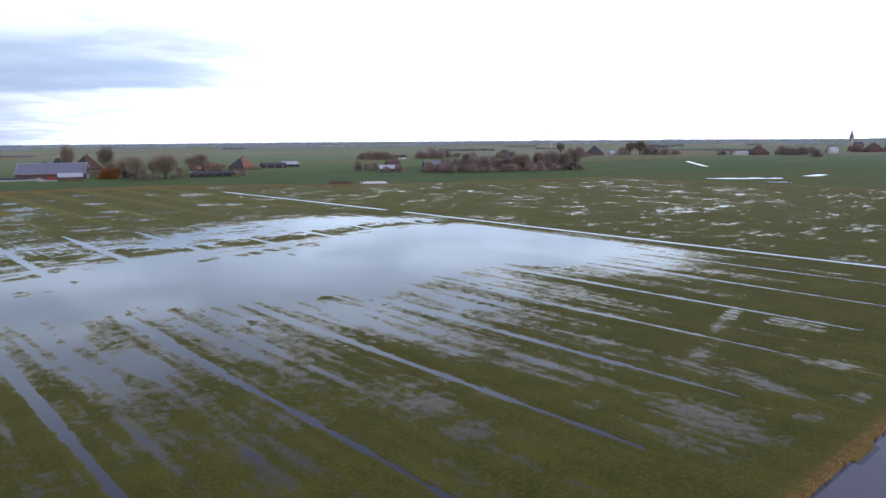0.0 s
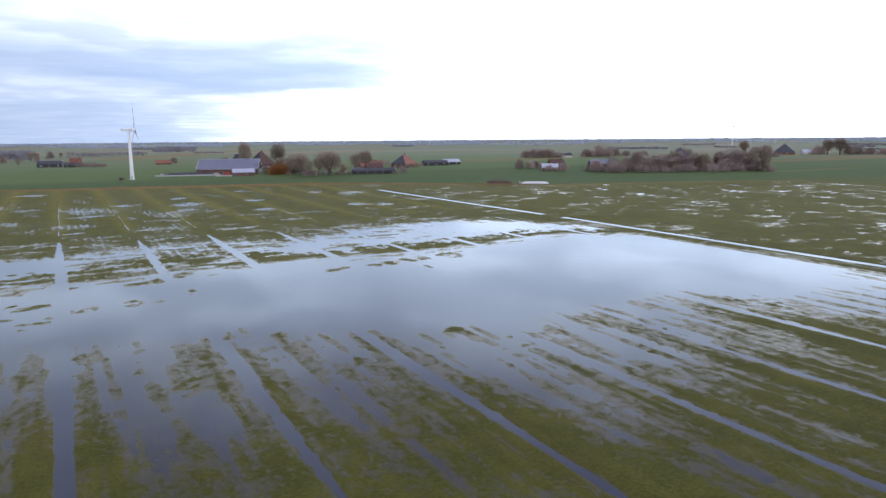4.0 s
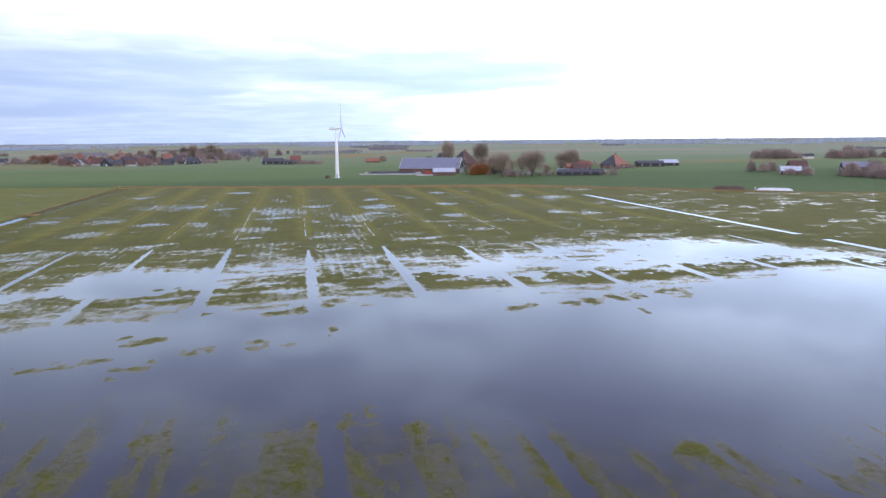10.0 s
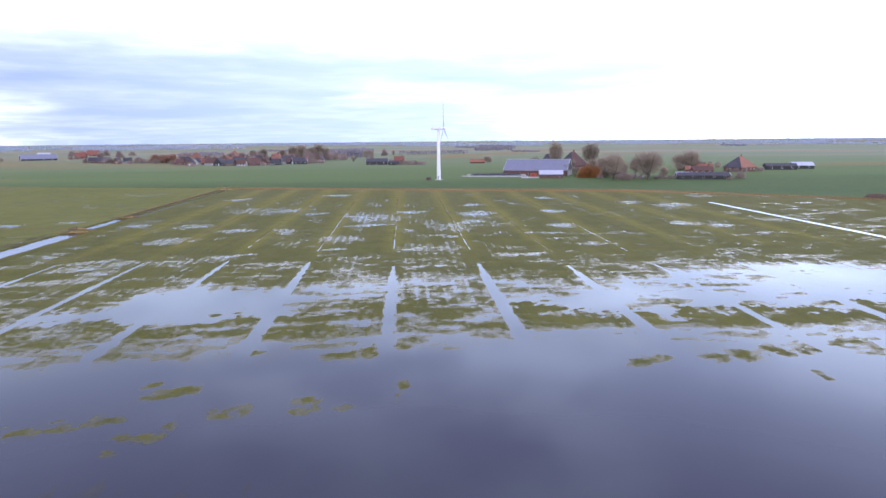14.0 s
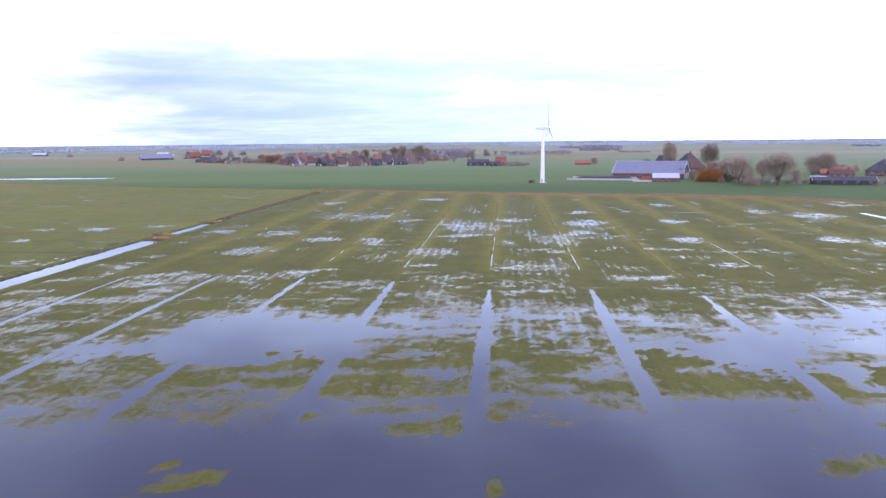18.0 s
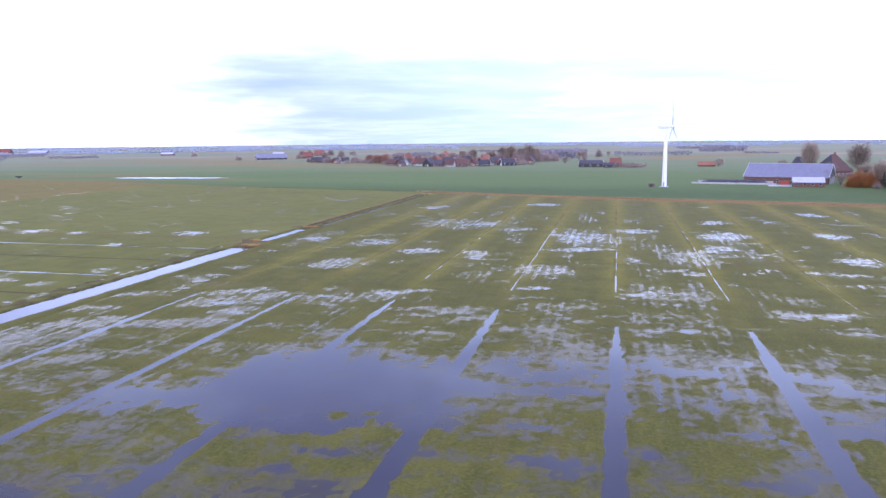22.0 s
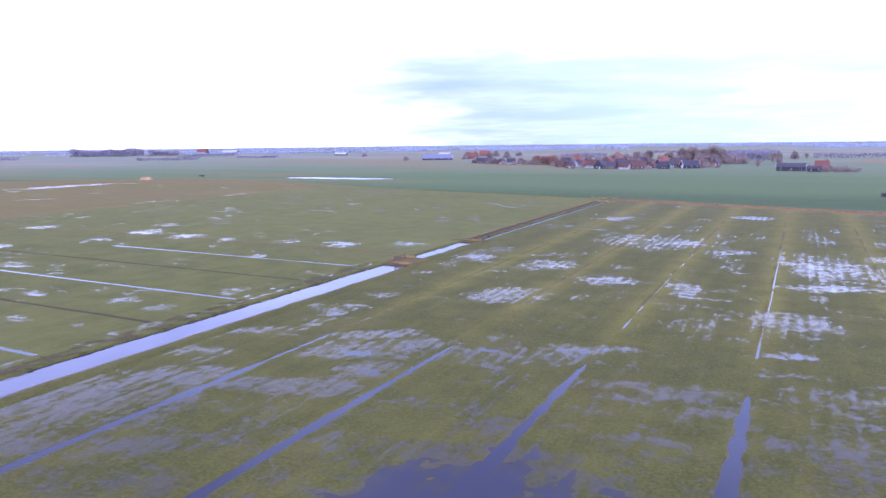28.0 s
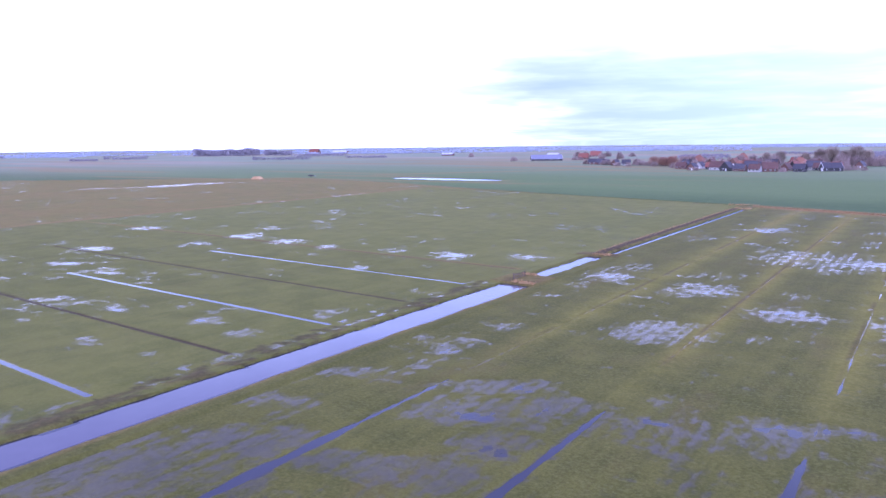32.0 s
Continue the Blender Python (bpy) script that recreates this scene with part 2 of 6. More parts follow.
def ground_material():
    """Wet winter pasture, arable green beyond it, dead reed and verge along the edges, mud under water."""
    k = Mat("wet_pasture")
    p = k.place()
    z = k.node("ShaderNodeSeparateXYZ", Vector=p).outputs[2]
    flat = k.scaled(p, (1, 1, 0))
    big = k.noise(flat, 0.018, 4, 0.55)
    mid = k.noise(flat, 0.16, 4, 0.6)
    swath = k.noise(k.scaled(p, (0.55, 0.05, 0)), 1.0, 3, 0.6)
    tuft = k.noise(flat, 1.3, 4, 0.65)
    blade = k.noise(flat, 7.0, 3, 0.7)
    crop = k.node("ShaderNodeAttribute")
    crop.attribute_name = "crop"
    reed = k.node("ShaderNodeAttribute")
    reed.attribute_name = "reed"
    blend = k.math("ADD", k.math("MULTIPLY", mid, 0.45), k.math("ADD", k.math("MULTIPLY", swath, 0.3), k.math("MULTIPLY", big, 0.25)))
    olive = k.mix(k.steps(blend, 0.38, 0.64), (0.083, 0.089, 0.014), (0.148, 0.145, 0.025))
    olive = k.mix(k.steps(k.noise(k.scaled(p, (0.11, 0.035, 0)), 1.0, 5, 0.7), 0.50, 0.72, 0.0, 0.65), olive, (0.138, 0.113, 0.032))
    olive = k.mix(k.steps(k.noise(flat, 0.45, 4, 0.7), 0.52, 0.74, 0.0, 0.5), olive, (0.070, 0.080, 0.014))
    olive = k.mix(k.steps(tuft, 0.42, 0.75, 0.0, 0.55), olive, (0.163, 0.160, 0.038))
    olive = k.mix(k.steps(blade, 0.30, 0.55, 0.55, 0.0), olive, (0.060, 0.064, 0.011))
    clump = k.noise(flat, 2.6, 4, 0.75)
    olive = k.mix(k.steps(clump, 0.48, 0.66, 0.0, 0.34), olive, (0.178, 0.194, 0.050))
    olive = k.mix(k.steps(clump, 0.36, 0.50, 0.36, 0.0), olive, (0.050, 0.054, 0.012))
    green = k.mix(k.steps(k.noise(k.scaled(p, (0.004, 0.012, 0)), 1.0, 4), 0.36, 0.62), (0.070, 0.126, 0.038), (0.116, 0.168, 0.052))
    # the near parcel is darker green; those behind are also paled to imitate haze
    yy = k.math("ADD", k.node("ShaderNodeSeparateXYZ", Vector=p).outputs[1], k.math("MULTIPLY", big, 60.0))
    parcel = k.mix(k.steps(yy, 500.0, 585.0), (0.040, 0.088, 0.024), (0.098, 0.160, 0.048))
    parcel = k.mix(k.steps(yy, 690.0, 760.0), parcel, (0.132, 0.188, 0.076))
    green = k.mix(0.75, green, parcel)
    green = k.mix(k.steps(mid, 0.35, 0.7, 0.0, 0.4), green, (0.094, 0.144, 0.042))
    # haze put into the base colour: fields grow paler with distance
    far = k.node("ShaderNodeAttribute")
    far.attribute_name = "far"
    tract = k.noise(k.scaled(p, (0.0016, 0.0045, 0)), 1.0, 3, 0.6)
    haze_pale = k.mix(k.steps(tract, 0.45, 0.62), (0.198, 0.248, 0.165), (0.300, 0.265, 0.205))
    green = k.mix(k.math("MULTIPLY", far.outputs["Fac"], 0.8), green, haze_pale)
    straw = k.mix(k.steps(tuft, 0.35, 0.65), (0.210, 0.125, 0.042), (0.300, 0.190, 0.072))
    dry = k.node("ShaderNodeAttribute")
    dry.attribute_name = "dry"
    peat = k.node("ShaderNodeAttribute")
    peat.attribute_name = "earth"
    straw_green = k.mix(k.steps(tuft, 0.35, 0.7), (0.166, 0.160, 0.022), (0.224, 0.208, 0.042))
    olive = k.mix(k.math("MULTIPLY", dry.outputs["Fac"], k.steps(mid, 0.3, 0.6, 0.45, 1.0)), olive, straw_green)
    spring = k.node("ShaderNodeAttribute")
    spring.attribute_name = "spring"
    young = k.mix(k.steps(blend, 0.38, 0.62), (0.140, 0.150, 0.026), (0.188, 0.188, 0.040))
    olive = k.mix(spring.outputs["Fac"], olive, young)
    # sward colour is darker and slightly more saturated at the southern end of the strips
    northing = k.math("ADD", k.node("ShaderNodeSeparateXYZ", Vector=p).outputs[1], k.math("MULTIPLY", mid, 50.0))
    dark_south = k.node("ShaderNodeHueSaturation", Color=olive, Value=0.80, Saturation=1.05)
    olive = k.mix(k.steps(northing, 90.0, 190.0), dark_south.outputs[0], olive)
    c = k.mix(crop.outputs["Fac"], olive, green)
    c = k.mix(reed.outputs["Fac"], c, straw)
    c = k.mix(peat.outputs["Fac"], c, k.mix(k.steps(tuft, 0.35, 0.65), (0.038, 0.026, 0.016), (0.075, 0.052, 0.026)))
    mud = k.mix(mid, (0.022, 0.021, 0.020), (0.040, 0.036, 0.030))
    deep = k.steps(k.math("ADD", z, k.math("MULTIPLY", tuft, 0.06)), -0.15, -0.02, 1.0, 0.0)
    c = k.mix(deep, c, mud)
    soil = k.node("ShaderNodeBsdfPrincipled", Base_Color=k.mix(0.07, c, (0.012, 0.011, 0.006)), Roughness=0.9)
    soil.inputs["Specular IOR Level"].default_value = 0.15
    # blade tips catch the light where the sward is seen flat on
    # arable land gets extra sheen as a stand-in for haze
    k.put(soil.inputs["Sheen Weight"], k.math("ADD", 0.08, k.math("MULTIPLY", crop.outputs["Fac"], 0.07)))
    soil.inputs["Sheen Roughness"].default_value = 0.45
    k.put(soil.inputs["Sheen Tint"], k.mix(0.3, c, (0.42, 0.42, 0.16)))
    rise = k.math("ADD", k.math("MULTIPLY", tuft, 0.7), k.math("MULTIPLY", blade, 0.3))
    k.put(soil.inputs["Normal"], k.bump(rise, 0.55, 0.12))
    # a film of water between the blades where the sward stands just above the flood
    film = k.node("ShaderNodeBsdfPrincipled", Base_Color=k.mix(0.72, c, (0.030, 0.028, 0.032)), Roughness=0.10, IOR=1.41)
    k.put(film.inputs["Normal"], k.node("ShaderNodeCombineXYZ", Z=1.0).outputs[0])
    wetness = k.steps(k.math("SUBTRACT", z, k.math("MULTIPLY", k.math("SUBTRACT", k.math("ADD", k.math("MULTIPLY", k.noise(k.scaled(p, (0.95, 0.50, 0)), 1.0, 4, 0.6), 0.6), k.math("MULTIPLY", tuft, 0.4)), 0.5), 0.26)), -0.01, 0.060, 0.68, 0.0)
    mixer = k.node("ShaderNodeMixShader", Fac=wetness)
    k.t.links.new(soil.outputs[0], mixer.inputs[1])
    k.t.links.new(film.outputs[0], mixer.inputs[2])
    return k.surface(mixer.outputs[0])


def water_material():
    """Murky flood water: drowned grass shows in the shallows, silt hides the bottom of the rest."""
    k = Mat("flood_water")
    p = k.place()
    flat = k.scaled(p, (1, 1, 0))
    depth = k.node("ShaderNodeAttribute")
    depth.attribute_name = "depth"
    weed = k.noise(k.scaled(p, (1.0, 0.35, 0)), 1.1, 4, 0.65)
    grass = k.mix(k.steps(k.noise(flat, 0.3, 4), 0.35, 0.65), (0.040, 0.038, 0.011), (0.060, 0.056, 0.018))
    silt = k.mix(k.noise(flat, 0.06, 3), (0.031, 0.034, 0.036), (0.048, 0.051, 0.052))
    reach = k.math("ADD", depth.outputs["Fac"], k.math("MULTIPLY", k.math("SUBTRACT", weed, 0.5), 0.09))
    c = k.mix(k.steps(reach, -0.015, 0.05), grass, silt)
    # the canals carry more silt than the flood
    c = k.mix(k.steps(depth.outputs["Fac"], 0.40, 0.58), c, k.mix(k.noise(flat, 0.2, 3), (0.095, 0.090, 0.105), (0.135, 0.128, 0.145)))
    breeze = k.steps(k.noise(k.scaled(p, (0.03, 0.012, 0)), 1.0, 3), 0.42, 0.62, 0.05, 0.12)
    body = k.node("ShaderNodeBsdfDiffuse", Color=c)
    gloss = k.node("ShaderNodeBsdfGlossy", Color=(0.76, 0.85, 0.97), Roughness=breeze)
    mixer = k.node("ShaderNodeMixShader", Fac=k.node("ShaderNodeFresnel", IOR=1.40).outputs[0])
    k.t.links.new(body.outputs[0], mixer.inputs[1])
    k.t.links.new(gloss.outputs[0], mixer.inputs[2])
    return k.surface(mixer.outputs[0])


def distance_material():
    k = Mat("hazed_woodland")
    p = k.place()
    # haze painted as a blue-grey base colour; half translucent to even the lighting
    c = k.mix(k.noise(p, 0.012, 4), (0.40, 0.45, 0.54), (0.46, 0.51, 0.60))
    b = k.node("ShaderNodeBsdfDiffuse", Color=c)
    see_through = k.node("ShaderNodeBsdfTranslucent", Color=c)
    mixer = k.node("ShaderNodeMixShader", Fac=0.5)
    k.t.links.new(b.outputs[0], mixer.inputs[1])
    k.t.links.new(see_through.outputs[0], mixer.inputs[2])
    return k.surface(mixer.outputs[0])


M = {
    "ground": ground_material(),
    "water": water_material(),
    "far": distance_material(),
    # far woods and hedges: haze mixed into the wood colour as bluish grey
    "hazed_wood": plain("hazed_bare_wood", (0.230, 0.220, 0.250), (0.290, 0.275, 0.300), 0.9, scale=0.05),
    "bark": plain("bark", (0.085, 0.062, 0.050), (0.13, 0.10, 0.08), 0.9),
    "twig": plain("bare_twigs", (0.30, 0.248, 0.190), (0.37, 0.308, 0.24), 0.9, scale=0.15, vary=0.4),
    # reddish twigs, with some grey in the colour to imitate haze
    "red_twig": plain("reddish_bare_twigs", (0.34, 0.270, 0.238), (0.41, 0.325, 0.290), 0.9, scale=0.15, vary=0.4),
    "rust": plain("russet_leaves", (0.30, 0.125, 0.038), (0.38, 0.17, 0.055), 0.9, scale=0.2),
    "russet": plain("withered_brown_leaves", (0.30, 0.165, 0.115), (0.38, 0.215, 0.15), 0.9, scale=0.2),
    "conifer": plain("evergreen_needles", (0.022, 0.035, 0.018), (0.035, 0.05, 0.025), 0.9, scale=0.3),
    "reed": plain("dead_reed", (0.32, 0.20, 0.085), (0.42, 0.28, 0.13), 0.9, scale=0.4),
    "red": roofing("red_roof_tiles", (0.19, 0.068, 0.045), (0.27, 0.10, 0.065)),
    "orange": roofing("orange_roof_tiles", (0.22, 0.098, 0.06), (0.29, 0.135, 0.085)),
    "brown": roofing("brown_roof_tiles", (0.085, 0.045, 0.035), (0.13, 0.070, 0.055)),
    "dark": roofing("dark_roof_tiles", (0.045, 0.045, 0.055), (0.075, 0.075, 0.090)),
    "sheet": roofing("blue_grey_roof_sheets", (0.165, 0.180, 0.240), (0.215, 0.230, 0.290), 0.45, 1.1),
    "pale": roofing("pale_roof_sheets", (0.42, 0.46, 0.54), (0.55, 0.58, 0.64), 0.45, 1.1),
    "brick": plain("brick_wall", (0.125, 0.068, 0.052), (0.18, 0.095, 0.072), 0.85),
    "timber": plain("tarred_timber", (0.030, 0.030, 0.034), (0.055, 0.052, 0.055), 0.8),
    "render": plain("white_plaster", (0.62, 0.61, 0.58), (0.74, 0.73, 0.70), 0.8, vary=0.1),
    "concrete": plain("concrete", (0.36, 0.36, 0.35), (0.50, 0.50, 0.49), 0.85),
    "white": plain("white_coated_steel", (0.78, 0.78, 0.77), (0.84, 0.84, 0.83), 0.4, scale=0.2, bump=0.03, vary=0.04),
    "wet": plain("wet_concrete", (0.30, 0.30, 0.30), (0.40, 0.40, 0.39), 0.14, bump=0.02),
    # white rotor blades, greyed in colour to imitate shade and turning blur
    "shaded_white": plain("shaded_white_resin", (0.50, 0.51, 0.53), (0.58, 0.59, 0.60), 0.5, scale=0.2, bump=0.03, vary=0.04),
    "grey": plain("grey_steel", (0.30, 0.31, 0.33), (0.40, 0.41, 0.43), 0.5, 0.3),
    "film": plain("white_silage_film", (0.70, 0.71, 0.72), (0.80, 0.80, 0.80), 0.35),
    "black": plain("black_silage_film", (0.020, 0.020, 0.024), (0.045, 0.045, 0.052), 0.45),
    "orange_paint": plain("orange_paint", (0.27, 0.045, 0.02), (0.33, 0.06, 0.03), 0.5),
    "glass": plain("dark_window_glass", (0.03, 0.035, 0.045), (0.05, 0.055, 0.065), 0.1, vary=0.1),
    "earth": plain("bare_earth", (0.085, 0.060, 0.045), (0.14, 0.095, 0.065), 0.95),
}

# ---- lie of the land ----
STRIP, FIRST = 18.15, 34.0
LINES = [FIRST + STRIP * k for k in range(-4, 7)]
EAST = FIRST + STRIP * 7 + 0.6


def lattice(x, y, seed):
    """Smooth value noise between -1 and 1."""
    table = np.random.RandomState(seed).rand(256, 256) * 2 - 1
    xi, yi = np.floor(x).astype(int), np.floor(y).astype(int)
    u, v = x - xi, y - yi
    u, v = u * u * (3 - 2 * u), v * v * (3 - 2 * v)
    a, b = table[xi & 255, yi & 255], table[(xi + 1) & 255, yi & 255]
    c, d = table[xi & 255, (yi + 1) & 255], table[(xi + 1) & 255, (yi + 1) & 255]
    return (a * (1 - u) + b * u) * (1 - v) + (c * (1 - u) + d * u) * v


def fractal(x, y, seed, octaves=4, gain=0.55):
    total, weight, amp = 0.0, 0.0, 1.0
    for o in range(octaves):
        total = total + amp * lattice(x * 2 ** o + 17.3 * o, y * 2 ** o + 5.1 * o, seed + o)
        weight += amp
        amp *= gain
    return total / weight


def ease(v, a, b):
    t = np.clip((v - a) / (b - a), 0, 1)
    return t * t * (3 - 2 * t)


def north_edge(x):
    """Where the wet pasture ends and the arable land begins."""
    return np.interp(x, [-900, -620, -420, -300, -240, -140, -60, 30, 145, 177, 252, 370, 383, 391, 400], [330, 420, 555, 535, 512, 486, 468, 440, 413, 392, 330, 286, 279, 112, -60])


def south_shore(x):
    return np.interp(x, [-45, -20, 6, 16, 25, 32, 41, 50, 60, 70, 84, 104, 113, 122, 140, 157], [122, 118, 115, 114, 109, 106, 101, 100, 95, 89, 94, 98, 90, 82, 85, 97])


def north_shore(x):
    return np.interp(x, [-45, -18, -3, 10, 20, 37, 52, 62, 72, 90, 106, 124, 142, 158], [168, 166, 162, 165, 166.5, 167, 167.5, 168.5, 166.3, 166.2, 167, 173, 171, 160])


def bar_top(x):
    return np.interp(x, [-45, -20, -4, 5, 11, 18, 30, 37, 50, 61, 73, 88, 104, 125, 142], [178, 179, 176, 175.5, 176.5, 178.5, 181, 187, 184, 179, 172.5, 175.5, 177, 180, 174])


def pool_top(x):
    return np.interp(x, [-45, -22, -12, -9, 0, 12, 24, 40, 52, 65, 78, 91, 107, 125, 142, 152], [178, 182, 188, 197, 202, 197, 203, 204, 203, 198, 202, 208, 213, 213, 200, 182])


# patches as x, y, half length, half width, degrees: sward above the flood, open puddles, soaked sward
GRASS = [
    (1.7, 137.4, 2.4, 1.3, 8), (5.5, 139.3, 2.9, 1.2, 37), (10.9, 132.4, 0.5, 0.6, 41), (10.7, 135.6, 0.6, 0.7, 20), (13.6, 135.4, 1.4, 0.9, 18), (14.7, 138.8, 2.7, 0.5, 82), (11.7, 146.9, 3.4, 1.3, 19), (9.1, 149.3, 1.5, 0.6, 58), (29.5, 158, 3.3, 2, 13), (31.6, 160.3, 2.2, 1, 55), (65.5, 153.1, 2.9, 1.3, 27), (73.7, 153.8, 1.8, 1.6, -46), (78, 153.8, 2.2, 2, -72), (82.4, 155.4, 1.9, 1, -70), (87.1, 156.3, 2.8, 2.3, -72), (93.7, 157.3, 3.2, 3.4, -40), (82.7, 146.4, 2, 0.6, -91), (18.7, 141.2, 1.7, 1.4, -4), (26.2, 142.4, 1.4, 1.7, -5),
]
GRASS += [
    (30.1, 141.2, 0.9, 0.6, -5), (36.1, 145.8, 0.7, 2.4, -5), (17.8, 161, 0.7, 1.2, -5), (36.1, 161.6, 0.9, 1.5, -5), (9, 140.2, 0.9, 0.7, -4), (13.2, 105.9, 6.6, 1.2, -89), (18.8, 98, 7.8, 1.3, -90), (23.3, 104.4, 4.4, 0.4, -90), (27.6, 96.4, 5.2, 1.5, -103), (36.7, 90.9, 7.2, 0.9, -87), (33.3, 114.2, 3.5, 0.5, -101), (53.9, 88.3, 3.5, 0.9, -88), (51.1, 85.7, 3.4, 0.7, -80), (88.7, 90.6, 5.8, 1, -80), (82.4, 84.9, 5.6, 1.5, -90), (73.1, 77.8, 6.8, 1.3, -96), (67.8, 79.1, 4.3, 0.8, -92), (17.7, 113.8, 0.8, 2.7, -20), (32.9, 102.2, 0.5, 2.3, -20),
]
GRASS += [
    (36.6, 102.6, 1.1, 1.5, -20), (41.9, 96.5, 0.7, 1.9, -20), (47.6, 95, 2.4, 1.9, -20), (45.7, 104.3, 1, 1.5, -20), (41.8, 111.3, 0.9, 2.2, -20), (36.6, 115.1, 1.5, 3.1, -20), (63.9, 101.4, 2, 1.5, -20), (68.8, 91, 1.7, 1.3, -20), (55.2, 99.4, 0.9, 1, -20), (62.3, 85.4, 1.7, 1.2, -20), (111, 95.2, 2.9, 2.7, -34), (114.3, 91.4, 2.4, 4, -34), (81.7, 78.5, 3, 2.1, -33), (62, 74.2, 1.9, 1.5, -33),
]
PUDDLES = [
    (-47.5, 296.9, 3.7, 3.9, 16), (-28.9, 294.6, 4.9, 4.2, 17), (-13.4, 280.4, 5.2, 2.8, 17), (1.8, 278.6, 2.3, 5.9, 17), (-35.6, 389.6, 5.3, 5.1, 14), (5.8, 406.6, 5.8, 5.2, 14), (4.5, 325.9, 4.2, 3.3, 16), (-8.4, 338.1, 4.9, 4.5, 16), (24.9, 289.9, 6.5, 2.7, 17), (39.6, 326.4, 4.9, 4.5, 16), (40, 240.6, 4.3, 2.9, 18), (48.1, 262.5, 2.3, 3.3, 18), (64.9, 321.6, 3.6, 5.3, 17), (63.6, 350.9, 4.2, 4.3, 16), (-32.3, 221.4, 3.9, 2, 18), (-30.9, 230.4, 4.1, 1.5, 18), (-24.9, 227, 2.5, 2.1, 18), (-24.7, 215.6, 1.7, 1.7, 18), (-50.1, 223.8, 2.6, 1.5, 18),
]
PUDDLES += [
    (-46.1, 238.3, 2.1, 1.9, 18), (-43.2, 231, 2.9, 1.2, 18), (-3.8, 235.3, 4.5, 1.4, 18), (3.7, 224.4, 1.9, 1.1, 18), (11.7, 219.1, 2.5, 1.2, 18), (11.4, 224.7, 1.9, 1, 18), (2.3, 215.9, 1.4, 1.2, 18), (18, 234.9, 2, 1.2, 18), (32.9, 224.9, 1.7, 1.3, 19), (38.5, 216.3, 2.2, 1.6, 19), (44.2, 218.7, 1.3, 1.4, 19), (38.1, 211, 1, 1.5, 19), (37, 225.6, 1.6, 2.7, 19), (-84.8, 230.6, 2.7, 2.1, 26), (-74.1, 229.2, 2.3, 1.9, 27), (-71.5, 243.5, 2, 2.8, 26), (-141.4, 297.6, 4.2, 4.5, 24), (-124.5, 296.3, 2.6, 3.4, 25), (-159.5, 280.2, 3.3, 3.4, 25),
]
PUDDLES += [
    (-162.8, 299.3, 3.6, 4, 24), (-141.9, 245.6, 3.4, 2.2, 26), (-175.3, 260.9, 4.8, 4, 25), (-90.7, 214.8, 1.3, 1, 27), (-206, 296.1, 5, 4.3, 24), (-106.3, 301, 3.1, 3.2, 25), (-88, 301.5, 3.3, 4, 25), (-72.7, 308.6, 5.1, 3.9, 25), (-44.5, 242.8, 2.2, 1.8, 27), (20, 243.2, 2.8, 1.2, 27), (-96.4, 277.7, 1.9, 2.4, 25), (-14.2, 230, 3.8, 1, -5), (-121.2, 224.7, 3.1, 1.8, 33), (-138, 244.3, 2.7, 2, 32), (-158.5, 244.8, 3.8, 2.3, 32), (-158.9, 298.3, 3.7, 3.7, 31), (-76.2, 215.3, 1.6, 1, 34), (-109.3, 214.4, 1.3, 1, 33), (-119.9, 242.2, 2.5, 1.1, 33),
]
PUDDLES += [
    (83.9, 282.2, 2.9, 6.1, 1), (62.9, 231.2, 6.4, 2.2, 2), (139.6, 340, 7.2, 7.2, 0), (89.8, 323.7, 3.5, 5, 0), (98, 379, 3.3, 6.8, -1), (127.7, 352.9, 5.8, 5.8, 0), (122.9, 282.9, 4.2, 4.5, 1), (84.5, 245.2, 3.5, 2.6, 2), (61.9, 319.1, 5.4, 6.2, -15), (57.4, 296.3, 3.5, 4.7, -14), (130.1, 274.5, 2.9, 5.3, -14), (24.5, 314.2, 6.2, 6.8, -14), (69.8, 26, 1.5, 1.1, -43), (78.5, 24.9, 1.6, 1.1, -43),
]
SOAKED = [
    (28.5, 204.1, 4.1, 4.8, 19), (-48.5, 194.6, 7.8, 5.5, 19), (-33.2, 189.6, 3.7, 1.4, 19), (-33.2, 207.2, 3.8, 1.5, 18), (46.8, 288, 4.4, 11.1, 17), (25, 311.6, 6.7, 11.7, 17), (-24.9, 261.4, 4.8, 4, 17), (7.7, 209.6, 2.7, 1.6, 19), (21.7, 215, 3.2, 1.4, 19), (26.7, 212.7, 2.5, 1.4, 19), (24.8, 229.1, 4.4, 2.6, 18), (45.8, 241.9, 3.1, 2.9, 18), (40.9, 202.9, 2.5, 5, 19), (-15, 228.4, 5.1, 2.7, 18), (-26.8, 209, 3.5, 1.9, 28), (10.3, 224.2, 3.2, 1.7, 28), (1.3, 223.7, 2.6, 1.1, 28), (11.8, 219.1, 2.7, 1.2, 28), (2.2, 215.5, 1.8, 1.2, 28),
]
